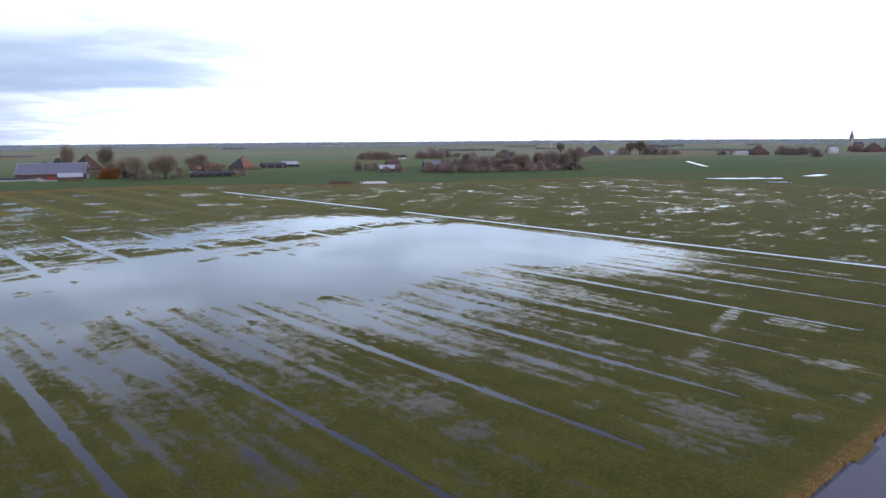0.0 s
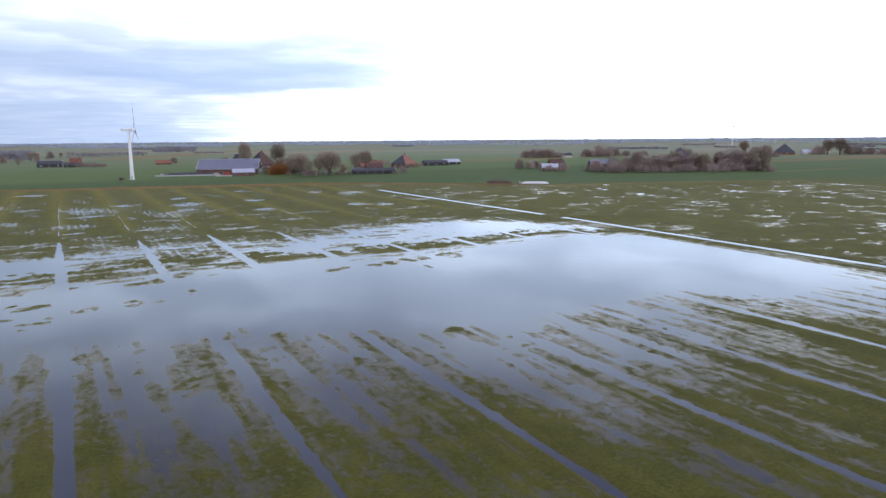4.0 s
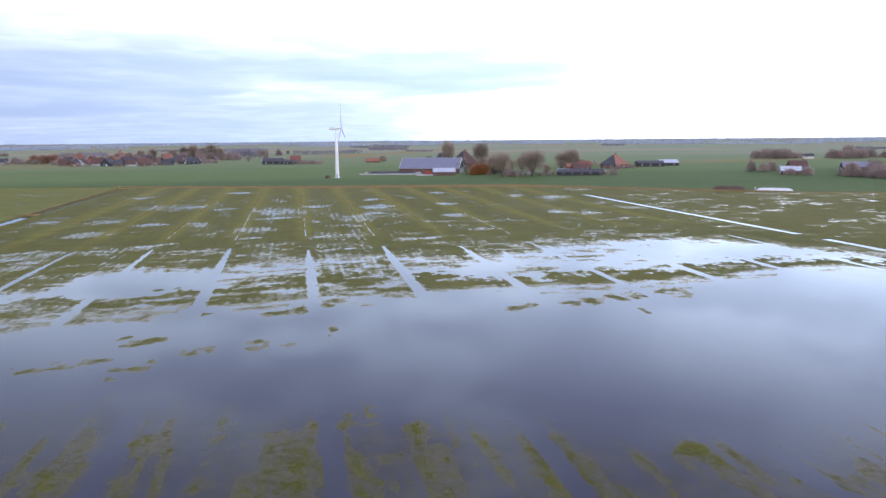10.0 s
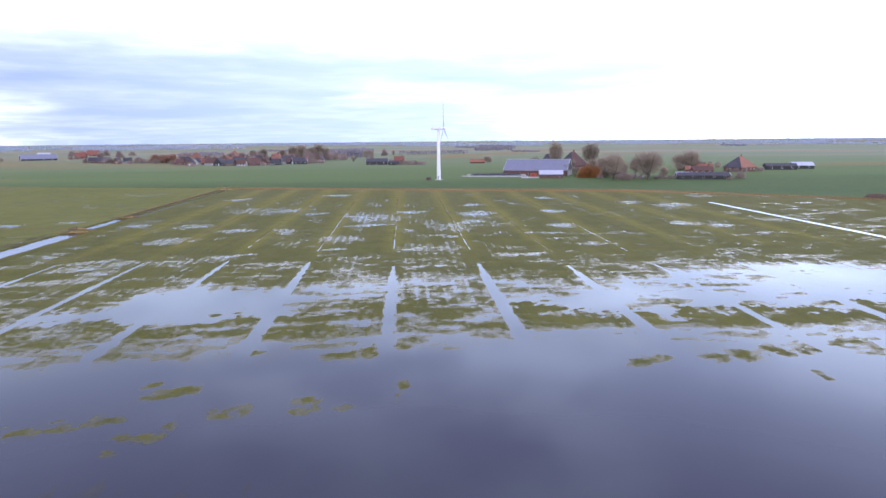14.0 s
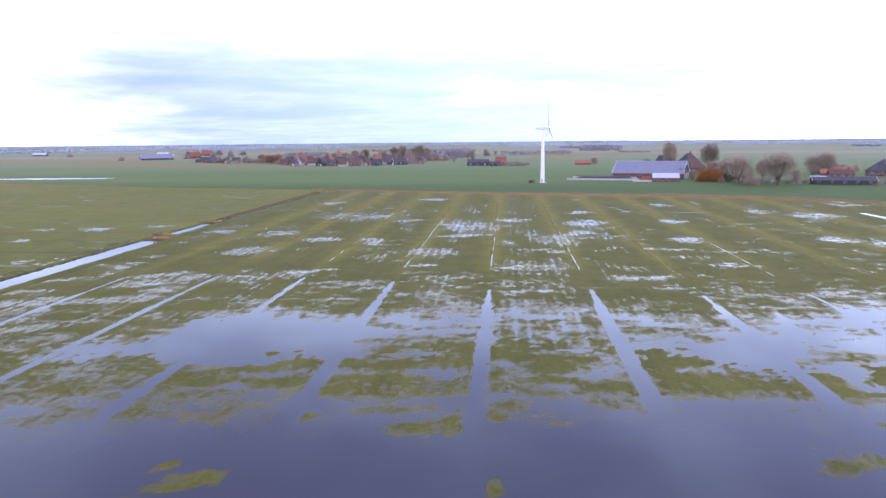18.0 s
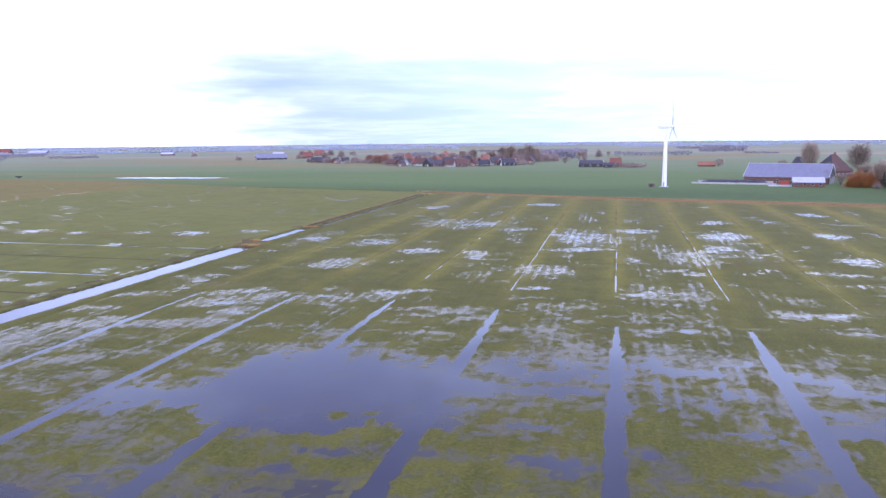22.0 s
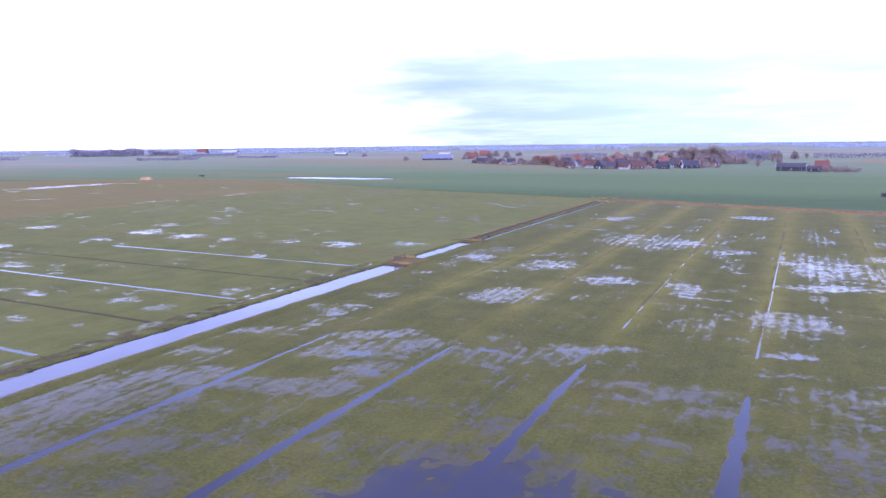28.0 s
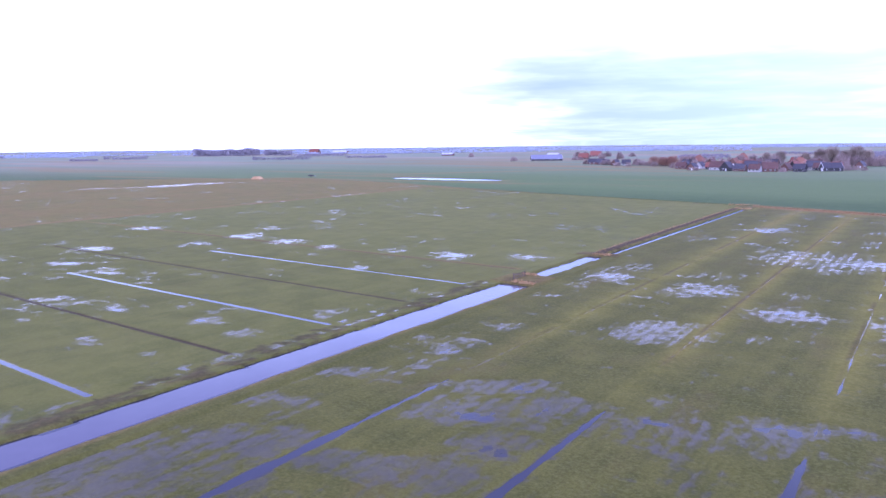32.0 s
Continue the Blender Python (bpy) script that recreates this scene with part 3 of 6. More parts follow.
SOAKED += [
    (-6.3, 208.2, 2, 1.6, 28), (-7.8, 200.4, 4.5, 1.9, 28), (-12.6, 338.6, 8.3, 8.9, 25), (19, 259.4, 4.4, 4.8, 27), (-25.3, 216.8, 2.5, 1.9, 34), (-33.1, 221.9, 3.4, 2.4, 34), (-25.4, 227.7, 3.1, 2.1, 34), (-32.8, 230.1, 4.3, 1.4, 34), (-49.8, 224.9, 2.3, 1.2, 34), (-6.3, 232.6, 4, 2.5, 34), (-44, 205.5, 4.1, 2.4, 34), (-50.1, 213.3, 2.4, 1.3, 34), (30.2, 64, 1.6, 3.7, -43), (24.4, 50.3, 1.4, 2, -43), (43.2, 45.9, 1.7, 2, -43), (45.3, 53.9, 2, 2.5, -43), (57.1, 42.2, 1.4, 0.9, -43), (20.1, 63.7, 1.5, 2.3, -43), (12, 61.5, 1.8, 1.6, -43),
]
SOAKED += [
    (33.3, 60.1, 2.8, 1.9, -43), (45.9, 61.2, 3.7, 2.2, -43), (28, 73.3, 2.4, 3.3, -43), (69.1, 30.5, 1.4, 0.7, -43), (103.5, 38.6, 1.4, 1.5, -44), (62.1, 32.3, 3.7, 4.7, -43), (88.3, 30.7, 2, 1.3, -43), (103.7, 42.5, 1.8, 1.6, -44), (81.6, 43.5, 4.9, 1, 6), (99, 49.1, 5.4, 0.8, 14), (76.3, 33.4, 3.8, 1, -112), (56.2, 33.2, 3.9, 0.7, -102),
]
PUDDLES += [
    (10.4, 172.7, 3.5, 1.4, 8), (2.2, 175.1, 2.8, 2, 8), (29.4, 174.3, 3.1, 3, 8), (7.7, 168.7, 1.9, 0.8, 8), (36.5, 177.6, 1.3, 1.3, 8),
]
PUDDLES += [(-424.0, 452.0, 9.0, 30.0, 0), (-440.0, 402.0, 5.0, 9.0, 0)]
WEST_POND = (-300.0, 594.0, 52.0, 13.0, 0)
def patches(h, x, y, table, shape):
    """Lay each patch of a table over the heights near it; shape gives the new height from the old, the squared reach and the window."""
    xs, ys = x[0], y[:, 0]
    for cx, cy, rx, ry, turn in table:
        far = 1.9 * max(rx, ry)
        i0, i1 = np.searchsorted(xs, (cx - far, cx + far))
        j0, j1 = np.searchsorted(ys, (cy - far, cy + far))
        if i0 == i1 or j0 == j1:
            continue
        win = (slice(j0, j1), slice(i0, i1))
        c, q = math.cos(radians(turn)), math.sin(radians(turn))
        dx, dy = x[win] - cx, y[win] - cy
        r = ((dx * c + dy * q) / rx) ** 2 + ((dy * c - dx * q) / ry) ** 2
        h[win] = np.where(r < 3.5, shape(h[win], r, win), h[win])

EAST_PONDS = [
    (437.7, 205.6, 25.8, 9.9, -46), (416.2, 174.3, 8.0, 6.3, -45), (499.5, 185.6, 8.4, 10.0, -47),
]


def land(x, y):
    """Height above the flood, and how far each spot is arable or dead reed."""
    broad = fractal(x / 13, y / 13, 3)
    patch = fractal(x / 4.2, y / 3.4, 11)
    along = fractal(x / 1.15, y / 17, 23, 3)
    across = fractal(x / 6, y / 2.0, 37)
    fine = fractal(x / 1.1, y / 1.1, 51, 3)
    edge = north_edge(x)
    past_edge = y - edge
    # ragged shores
    ys, yn, yb, yt = south_shore(x), north_shore(x) + patch * 4.0 + fine * 2.0, bar_top(x) + patch * 7.0 + fine * 4.0 + along * 4.0, pool_top(x) + broad * 6.0 + patch * 9.0 + fine * 6.0 + along * 6.0
    # how dry: below zero is under water once the unevenness is added
    wet_south = np.interp(y - ys, [-75, -45, -28, -12, 0, 7], [0.52, 0.36, 0.14, -0.08, -0.30, -0.9])
    wet_south = wet_south - 0.34 * np.exp(-((y - ys - 2) / 6.5) ** 2) * ease(x, 18, 30) * (1 - ease(x, 78, 95))
    wet_south = wet_south + 0.10 * ease(x, 38, 52) * (1 - ease(y - ys, -12, 0))
    streak = ease(yn - 12 - y, 0, 20)
    north = np.interp(y - yt, [0, 6, 22, 60], [0.14, 0.34, 0.52, 0.56])
    tracks = ease(x, 35.5, 37) * (1 - ease(x, 49, 51)) * ease(y, 178, 190) * (1 - ease(y, 400, 420))
    pool2 = np.where(tracks > 0.5, 0.10, np.where(x < 34, -0.22 + 0.22 * ease(x, 15, 18), np.where(x < 106, -0.13, -0.26)))
    core = np.exp(-(((x - 2) / 14) ** 4 + ((y - 189.5) / 10) ** 4))
    pool2 = pool2 - 0.22 * core
    bar = np.where(x > 54, 0.40, 0.28)
    dry = np.where(y < yn, wet_south, 0.0)
    dry = np.where(y < yn, np.maximum(dry, -(yn - y) / 0.9), dry)
    mid = np.where(y < yb, np.minimum((y - yn) / 3.0, bar), np.minimum(np.maximum(pool2, bar - (y - yb) / 3.0), np.maximum(pool2, bar)))
    mid = np.where(y > yt - 4, np.maximum(mid, north - (yt - y) / 4.0 * 0.5), mid)
    dry = np.where(y >= yn, np.where(y > yt, north, mid), dry)
    west = 1 - ease(x, -40, -22)
    dry = np.where((y > yn) & (y < 232), dry + west * (np.maximum(dry, 0.26) - dry), dry)
    dry = np.where(y <= yn, np.maximum(dry, ease(x, 150, 159) * 0.4), dry)
    rough = broad * 0.24 + patch * 0.40 + fine * 0.20
    rough = rough + streak * (along * 0.52 - patch * 0.22 - broad * 0.04 - fine * 0.08) + (1 - streak) * across * 0.34
    # the sides of the drains lie a little higher than the middle of the strips
    beside = np.abs(np.mod(x - FIRST + STRIP / 2, STRIP) - STRIP / 2)
    levee = np.exp(-((beside - 2.4) / 1.9) ** 2) - 0.40
    dry = dry + (0.30 - 0.18 * ease(y - ys, -40, -5)) * levee * ease(ys + 6 - y, 0, 6) * ease(y, 40, 60)
    dry = dry + 0.26 * ease(x, 78, 112) * ease(ys - 2 - y, 0, 12)
    h = dry + rough * (1 - 0.35 * streak * ease(y - ys, -45, -10))
    h = np.where(h > 0, 0.165, 0.105) * h
    deep_in = ease(np.minimum(y - ys - 4, yn - y), 0, 25)
    h = h - 0.16 * deep_in * (x < 155)
    # wheel tracks run along one strip
    for at in (38.6, 40.4, 43.6, 45.4, 47.8):
        h = h - tracks * 0.042 * np.exp(-((x - at) / 0.34) ** 2) * ease(across + broad * 0.6, -0.35, 0.25)
    # fainter tracks on the other strips
    in_strip = np.mod(x - FIRST, STRIP)
    for at in (4.4, 6.2, 10.6, 12.4):
        h = h - 0.026 * np.exp(-((in_strip - at) / 0.36) ** 2) * ease(broad + across * 0.5, 0.0, 0.45) * ease(y, 205, 225)
    # the cross ruts of the headland between the two runs of drains
    h = h - 0.045 * np.exp(-((y - 234.5 + (x - 30) * 0.02) / 1.9) ** 2) * ease(across + broad * 0.4, -0.25, 0.3)
    # criss-cross of mowing tracks, soaked in patches between the dry sides of the old drains
    comb = np.cos(2 * np.pi * in_strip / 1.75)
    bands = fractal(x / 11, y / 1.7, 147, 2)
    soaked = ease(fractal(x / 8, y / 11, 141, 3), 0.10, 0.42) * ease(beside, 3.0, 5.0) * ease(y - yt, 4, 14) * (1 - ease(past_edge, -30, -14))
    soaked = np.maximum(soaked, tracks * ease(y, 205, 212) * ease(fractal(x / 7, y / 13, 149, 3), 0.05, 0.55))
    h = np.where(h > 0.0, h + soaked * np.minimum(0.046 + 0.018 * comb + 0.018 * bands + 0.020 * fine + 0.016 * along - h, 0.0), h)
    # other fields
    outer = 0.15 * (np.where(x < -62, 0.68, 0.54) + broad * 0.44 + patch * 0.50 + across * 0.30 + fine * 0.30)
    outside = (x < -62.4) | (x > EAST)
    h = np.where(outside, outer, h)
    ragged = fine * 0.070 + patch * 0.045
    patches(h, x, y, PUDDLES, lambda old, r, w: np.minimum(old, np.where(x[w] < -62, 0.010, np.where(y[w] > 205, 0.008, 0.000)) + 0.026 * r + 0.8 * ragged[w] + across[w] * 0.040 + np.where(y[w] > 60, 0.010 * comb[w] + 0.014 * bands[w], along[w] * 0.05)))
    patches(h, x, y, SOAKED, lambda old, r, w: np.minimum(old, np.maximum(np.where(x[w] < -38, 0.001, np.where(x[w] < -22, 0.006, np.where(y[w] > 240, 0.026, 0.021))) + 0.013 * r + 0.5 * ragged[w] + along[w] * 0.045 + bands[w] * 0.010 + 0.014 * comb[w], 0.002)))
    h = np.where((y > 239) & (x > -55) & (x < EAST - 3), np.maximum(h, 0.012 + 0.030 * fine + 0.010 * comb + 0.020 * across), h)
    patches(h, x, y, GRASS, lambda old, r, w: np.maximum(old, np.where(y[w] > 125, np.where(y[w] > 144, 0.044, 0.012) * (1.2 - r) + 1.2 * ragged[w] + across[w] * 0.02, 0.022 * (1.0 - r) - 0.020 + 1.1 * ragged[w] + along[w] * 0.080)))
    # drains along the strips
    wobble = lattice(x / 40.0, y / 1.6, 71) * 0.16 + lattice(x / 40.0, y / 5.0, 72) * 0.12
    for k, at in enumerate(LINES):
        i = k - 4
        d = np.abs(x - at + 0.15 * lattice(y / 25.0, x * 0 + i, 73))
        end = {-4: 229.0, -3: 230.5, -2: 229.5, -1: 226, 0: 219.5, 1: 220.5}.get(i, 216.0)
        wide = np.interp(y, [33, 40, 75, 110, 170, 200, end - 8, end], [0.15, 0.34, 0.52, 0.95, 0.97, 0.80, 0.48, 0.14])
        wide = wide * {-4: 0.66, -3: 0.72, -2: 0.85, 0: 0.85, 3: 0.75, 5: 0.8, 6: 0.7}.get(i, 1.0) + wobble
        run = (y > 33) & (y < end)
        h = np.where(run & (d < wide + 1.2), np.minimum(h, np.where(d < wide, -0.22 * (1 - (d / np.maximum(wide, 0.1)) ** 2) - 0.01, 0.02 + (d - wide) * 0.12)), h)
        start = {-3: 246.5, -2: 247.0, -1: 240.0, 0: 238.2, 1: 238.7, 2: 236.0}.get(i, 233.0)
        water_to = {0: 345, -1: 318, 1: 330, 3: 330, -2: 320, 5: 270}.get(i, start)
        bed = np.where(y < water_to, -0.004 + 0.06 * lattice(x * 0 + i, y / 5.0, 75), 0.025)
        slim = np.interp(y, [start, start + 1.5, start + 14, start + 60], [0.03, 0.12, 0.075, 0.04])
        run = (y > start) & (y < edge - 6)
        h = np.where(run & (d < slim + 0.5), np.where(d < slim, bed, np.minimum(h, bed + (d - slim) * 0.5 + 0.035)), h)
    # the ditch on the east side, with its crossing
    d = np.abs(x - EAST - np.interp(y, [30, 200, 350], [0, 0, -3.0]))
    run = (y > 24) & (y < 349) & ~((y > 203) & (y < 212.5))
    h = np.where((x > EAST - 9) & (x < EAST + 7), np.maximum(h, 0.03 + fine * 0.02), h)
    h = np.where(run & (d < 2.4), np.where(d < 1.05 + wobble, -0.35, np.minimum(np.maximum(h, 0.05), (d - 1.0) * 0.16)), h)
    # the western canal and its two dams
    d = x + 58.7
    side = np.where(d < 0, -d - 2.75, d - 2.75) + 0.2 * lattice(x * 0, y / 3.0, 91)
    bank = np.clip(side * 0.45, -0.9, 0.24) + np.where((d < -2.75) & (d > -9), fine * 0.14 + patch * 0.05, fine * 0.03)
    inside = (np.abs(d) < 9) & (y < 279.6)
    h = np.where(inside & (np.abs(d) < 5.5), np.where(side < 0, -0.6, bank), h)
    h = np.where(inside & (d < -5.5) & (d > -9), 0.062 + fine * 0.10 + patch * 0.08, h)
    side = np.abs(x + 59.4) - 1.7 + 0.25 * lattice(x * 0, y / 2.0, 92)
    h = np.where((np.abs(x + 59.4) < 5) & (y >= 288.8) & (y < 318), np.where(side < 0, -0.5, np.clip(side * 0.5, 0, 0.3)), h)
    c = -57.9 + np.interp(y, [320, 455], [0.0, 0.6])
    side = np.abs(x - c) - 0.55
    h = np.where((np.abs(x - c) < 4) & (y >= 322) & (y < 452), np.where(side < 0, -0.3, np.where(x < c, np.clip(side * 1.4, 0, 0.45), np.clip(side * 0.12, 0, 0.07))), h)
    dam = (np.abs(x + 59.5) < 5) & (((y >= 279.6) & (y < 288.8)) | ((y >= 318) & (y < 322)))
    h = np.where(dam, 0.42 + fine * 0.1, h)
    # cross drains of the western field
    for j, at in enumerate((203.2, 221.3, 239.2, 257.2, 275.2, 294.0)):
        d = np.abs(y - at - (x + 70) * (-0.005))
        far_end = (-190, -175, -146, -190, -145, -240, -240, -240)[j]
        bed = -0.05 if j in (0, 2, 4) else 0.065
        wide = 0.29 if j in (0, 2, 4) else 0.26
        run = (x < -67.5) & (x > far_end) & (d < wide + 0.6)
        h = np.where(run, np.where(d < wide, bed, np.minimum(h, bed + (d - wide) * 0.4 + 0.01)), h)
    # the southern canal
    side = np.where(y > 16, y - 19.9, 12.0 - y) + 0.15 * lattice(x / 3.0, y * 0, 95)
    h = np.where((y < 24) & (y > 6) & (x > -56) & (x < EAST), np.where(side < 0, -0.8, np.maximum(np.where(y > 21.2, h, 0), np.clip(side * 0.35, 0, 0.30) * (1 - ease(y, 21.5, 24)))), h)
    # arable land beyond, a little higher
    past = y - edge
    crop = ease(past, -1, 4) * (x < 430) + ease(x, 430, 436)
    crop = np.clip(np.maximum(crop, 1 - ease(y, 4, 6)), 0, 1)
    crop = np.where((x < -640) | (x > 430), 1.0, crop)
    crop = np.where((x < -62) & (x > -252), np.maximum(crop, 0.12), crop)
    east_grass = (x > 388) & (x < 600) & (y < 300 - 0.47 * (x - 396)) & (y > 20)
    crop = np.where(east_grass, 0.52, crop)
    high = 0.34 + broad * 0.12 + patch * 0.04
    ponds = np.zeros_like(h, bool)
    for cx, cy, rx, ry, turn in EAST_PONDS + [WEST_POND]:
        c, q = math.cos(radians(turn)), math.sin(radians(turn))
        ponds |= np.abs(((x - cx) * c + (y - cy) * q) / rx) ** 3 + np.abs(((y - cy) * c - (x - cx) * q) / (ry + 2.0 * fine + patch)) ** 2 < 1.0
    h = np.where(ponds, -0.6, np.where(crop > 0.5, high, h))
    h = np.where((crop <= 0.5) & (np.abs(past + 2.5) < 1.2) & (x > -60) & (x < 250), 0.05, h)
    # verge of dead reed along the edge, old drain lines, canal sides, dams
    reed = 0.95 * np.exp(-((past + 1.5 + across * 2.5) / (4.8 + 2.4 * ease(x, 20, 60) * (1 - ease(x, 150, 200)))) ** 2) * ease(x, -70, -40) * (1 - 0.55 * ease(x, 150, 260))
    reed = np.maximum(reed, 0.6 * np.exp(-((past + across * 2) / 4.0) ** 2) * ease(-x, 150, 260))
    reed = np.maximum(reed, 0.6 * np.exp(-((x - 387 + across * 1.5) / 2.2) ** 2) * (y < 280) * (y > 20))
    for k, at in enumerate(LINES):
        d = np.abs(x - at)
        fade = ease(y, 300, 380) if k != 1 else ease(y, 246, 250)
        reed = np.maximum(reed, 0.16 * np.exp(-(d / np.interp(y, [240, 330, 430], [0.6, 0.9, 1.8])) ** 2) * fade * (y < edge) * (y > 240))
    reed = np.maximum(reed, 0.35 * (np.abs(x + 55.4 + fine * 0.5) < 0.6) * (y < 280))
    reed = np.maximum(reed, (0.28 + 0.25 * broad) * (x < -252) * (past < 0))
    reed = np.maximum(reed, 0.30 * dam)
    reed = np.maximum(reed, 0.25 * (np.abs(x + 60.2 + fine) < 1.5) * (y > 320) * (y < 455))
    reed = np.maximum(reed, 0.7 * np.exp(-((x + 252 + across * 3) / 3.0) ** 2) * (y > 180) * (y < 500))
    reed = np.maximum(reed, 0.6 * np.exp(-((y - 294.2 + (x + 70) * 0.005) / 0.8) ** 2) * (x < -66) * (x > -245))
    reed = np.maximum(reed, 0.75 * np.exp(-((y - 20.7 + fine * 0.4) / 0.8) ** 2) * (x > -56) * (x < EAST))
    reed = np.maximum(reed, 0.5 * np.exp(-((y - (560 + (x + 300) * 0.05)) / 7) ** 2) * ease(-x, 180, 230) * (1 - ease(-x, 420, 470)))
    for line, wide, amount in (
        (((-394, 627), (-373, 664), (-289, 770), (-193, 830), (-150, 842)), 7.0, 0.75), (((-620, 500), (-434, 525), (-380, 520)), 6.0, 0.7), (((-700, 1060), (-470, 985)), 42.0, 0.5), (((85, 1020), (174, 1199), (347, 1490)), 26.0, 0.8), (((-420, 800), (-306, 790), (-236, 776), (-177, 775)), 9.0, 0.6),
        (((-420, 600), (-360, 612), (-250, 584)), 12.0, 0.5), (((-420, 857), (-322, 862), (-236, 880)), 13.0, 0.75),
    ):
        near = np.full_like(h, 1e9)
        for (ax, ay), (bx, by) in zip(line, line[1:]):
            t = np.clip(((x - ax) * (bx - ax) + (y - ay) * (by - ay)) / ((bx - ax) ** 2 + (by - ay) ** 2), 0, 1)
            near = np.minimum(near, np.hypot(x - ax - t * (bx - ax), y - ay - t * (by - ay)))
        reed = np.maximum(reed, amount * np.exp(-(near / wide) ** 2))
    tracts = fractal(x / 420, y / 60, 131, 3)
    reed = np.maximum(reed, 0.5 * ease(tracts, 0.28, 0.46) * ease(past, 120, 300))
    strips = fractal(x / 260, y / 34, 137, 2)
    reed = np.maximum(reed, 0.42 * ease(strips, 0.12, 0.40) * ease(past, 50, 120) * ease(-x, 60, 160))
    reed = np.maximum(reed, 0.35 * (np.abs(x + 63.5 + 2 * across) < 1.0) * (y < 280) * ease(fine, 0.1, 0.5))
    fresh = (x < -62) & (x > -250) & (past < 0)
    spring = np.where(fresh, np.where(y > 294.5, 0.75, 0.42) + 0.25 * broad, np.where((x <= -250) & (past < 0), 0.4, 0.0))
    # dry yellow grass along the old drains
    dry_side = np.zeros_like(h)
    earth = np.zeros_like(h)
    for k, at in enumerate(LINES):
        d = np.abs(x - at + 0.15 * lattice(y / 25.0, x * 0 + k - 4, 73))
        wide = np.interp(y, [236, 300, 430], [2.0, 2.6, 3.4])
        dry_side = np.maximum(dry_side, np.exp(-(d / wide) ** 2) * ease(y, 225, 262) * (past < 0))
        earth = np.maximum(earth, 0.5 * np.exp(-((x - at + 0.32) / 0.30) ** 2) * ease(y, 244, 256) * (1 - ease(y, 370, 410)) * ease(lattice(x * 0 + k, y / 7.0, 77), -0.6, 0.1))
    dry_side = dry_side * (x > -55) * (x < 150)
    dry_side = np.maximum(dry_side, (0.30 + 0.4 * broad) * fresh)
    dry_side = np.maximum(dry_side, 0.35 * (x < -252) * (past < 0))
    dry_side = np.maximum(dry_side, 0.8 * np.exp(-((past + 10) / 9.0) ** 2) * (x > -55) * (x < 150) * ease(np.cos(2 * np.pi * in_strip / STRIP), -0.2, 0.9))
    # bare peat in dry ditches and on steep banks
    for j, at in enumerate((221.3, 257.2, 294.0)):
        d = np.abs(y - at - (x + 70) * (-0.005))
        earth = np.maximum(earth, (0.95, 0.9, 0.6)[j] * np.exp(-(d / 0.42) ** 4) * (x < -67.5) * (x > -190))
    earth = np.maximum(earth, 0.85 * (x < -58.9 + fine * 0.4) * (x > -61.6 + across * 1.2) * (y > 322) * (y < 455))
    earth = np.maximum(earth, 0.55 * ease(fine + patch, -0.1, 0.5) * (x > -62.2) * (x < -61.3) * (y < 280))
    earth = np.maximum(earth, 0.62 * ease(fine + patch, -0.35, 0.3) * (x > -66.0 + across * 2) * (x < -62) * (y < 280))
    earth = np.maximum(earth, 0.6 * dam * ease(patch, -0.2, 0.3))
    h = np.where((np.abs(x) > 650) | (y > 760) | (y < 2), np.maximum(h, 0.4), h)
    # flooded fields far out in the east
    h = np.where((np.hypot(x, y) > 2500) & (x > 0.55 * y), h - 0.39 * ease(fractal(x / 330, y / 120, 151, 3), 0.12, 0.22), h)
    # distance weight for the haze paling of the fields
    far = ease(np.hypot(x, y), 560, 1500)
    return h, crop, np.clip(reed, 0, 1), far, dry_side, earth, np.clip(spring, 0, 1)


def run_of(start, stop, step):
    return list(np.arange(start, stop, step))


def outward(start, stop, first, grow=1.16):
    out, at, step = [], start, first
    while at < stop:
        out.append(at)
        step *= grow
        at += step
    return out + [stop]


def spread(xs, gap):
    xs = sorted(xs)
    keep = [xs[0]]
    for v in xs[1:]:
        if v - keep[-1] > gap:
            keep.append(v)
    return np.array(keep)


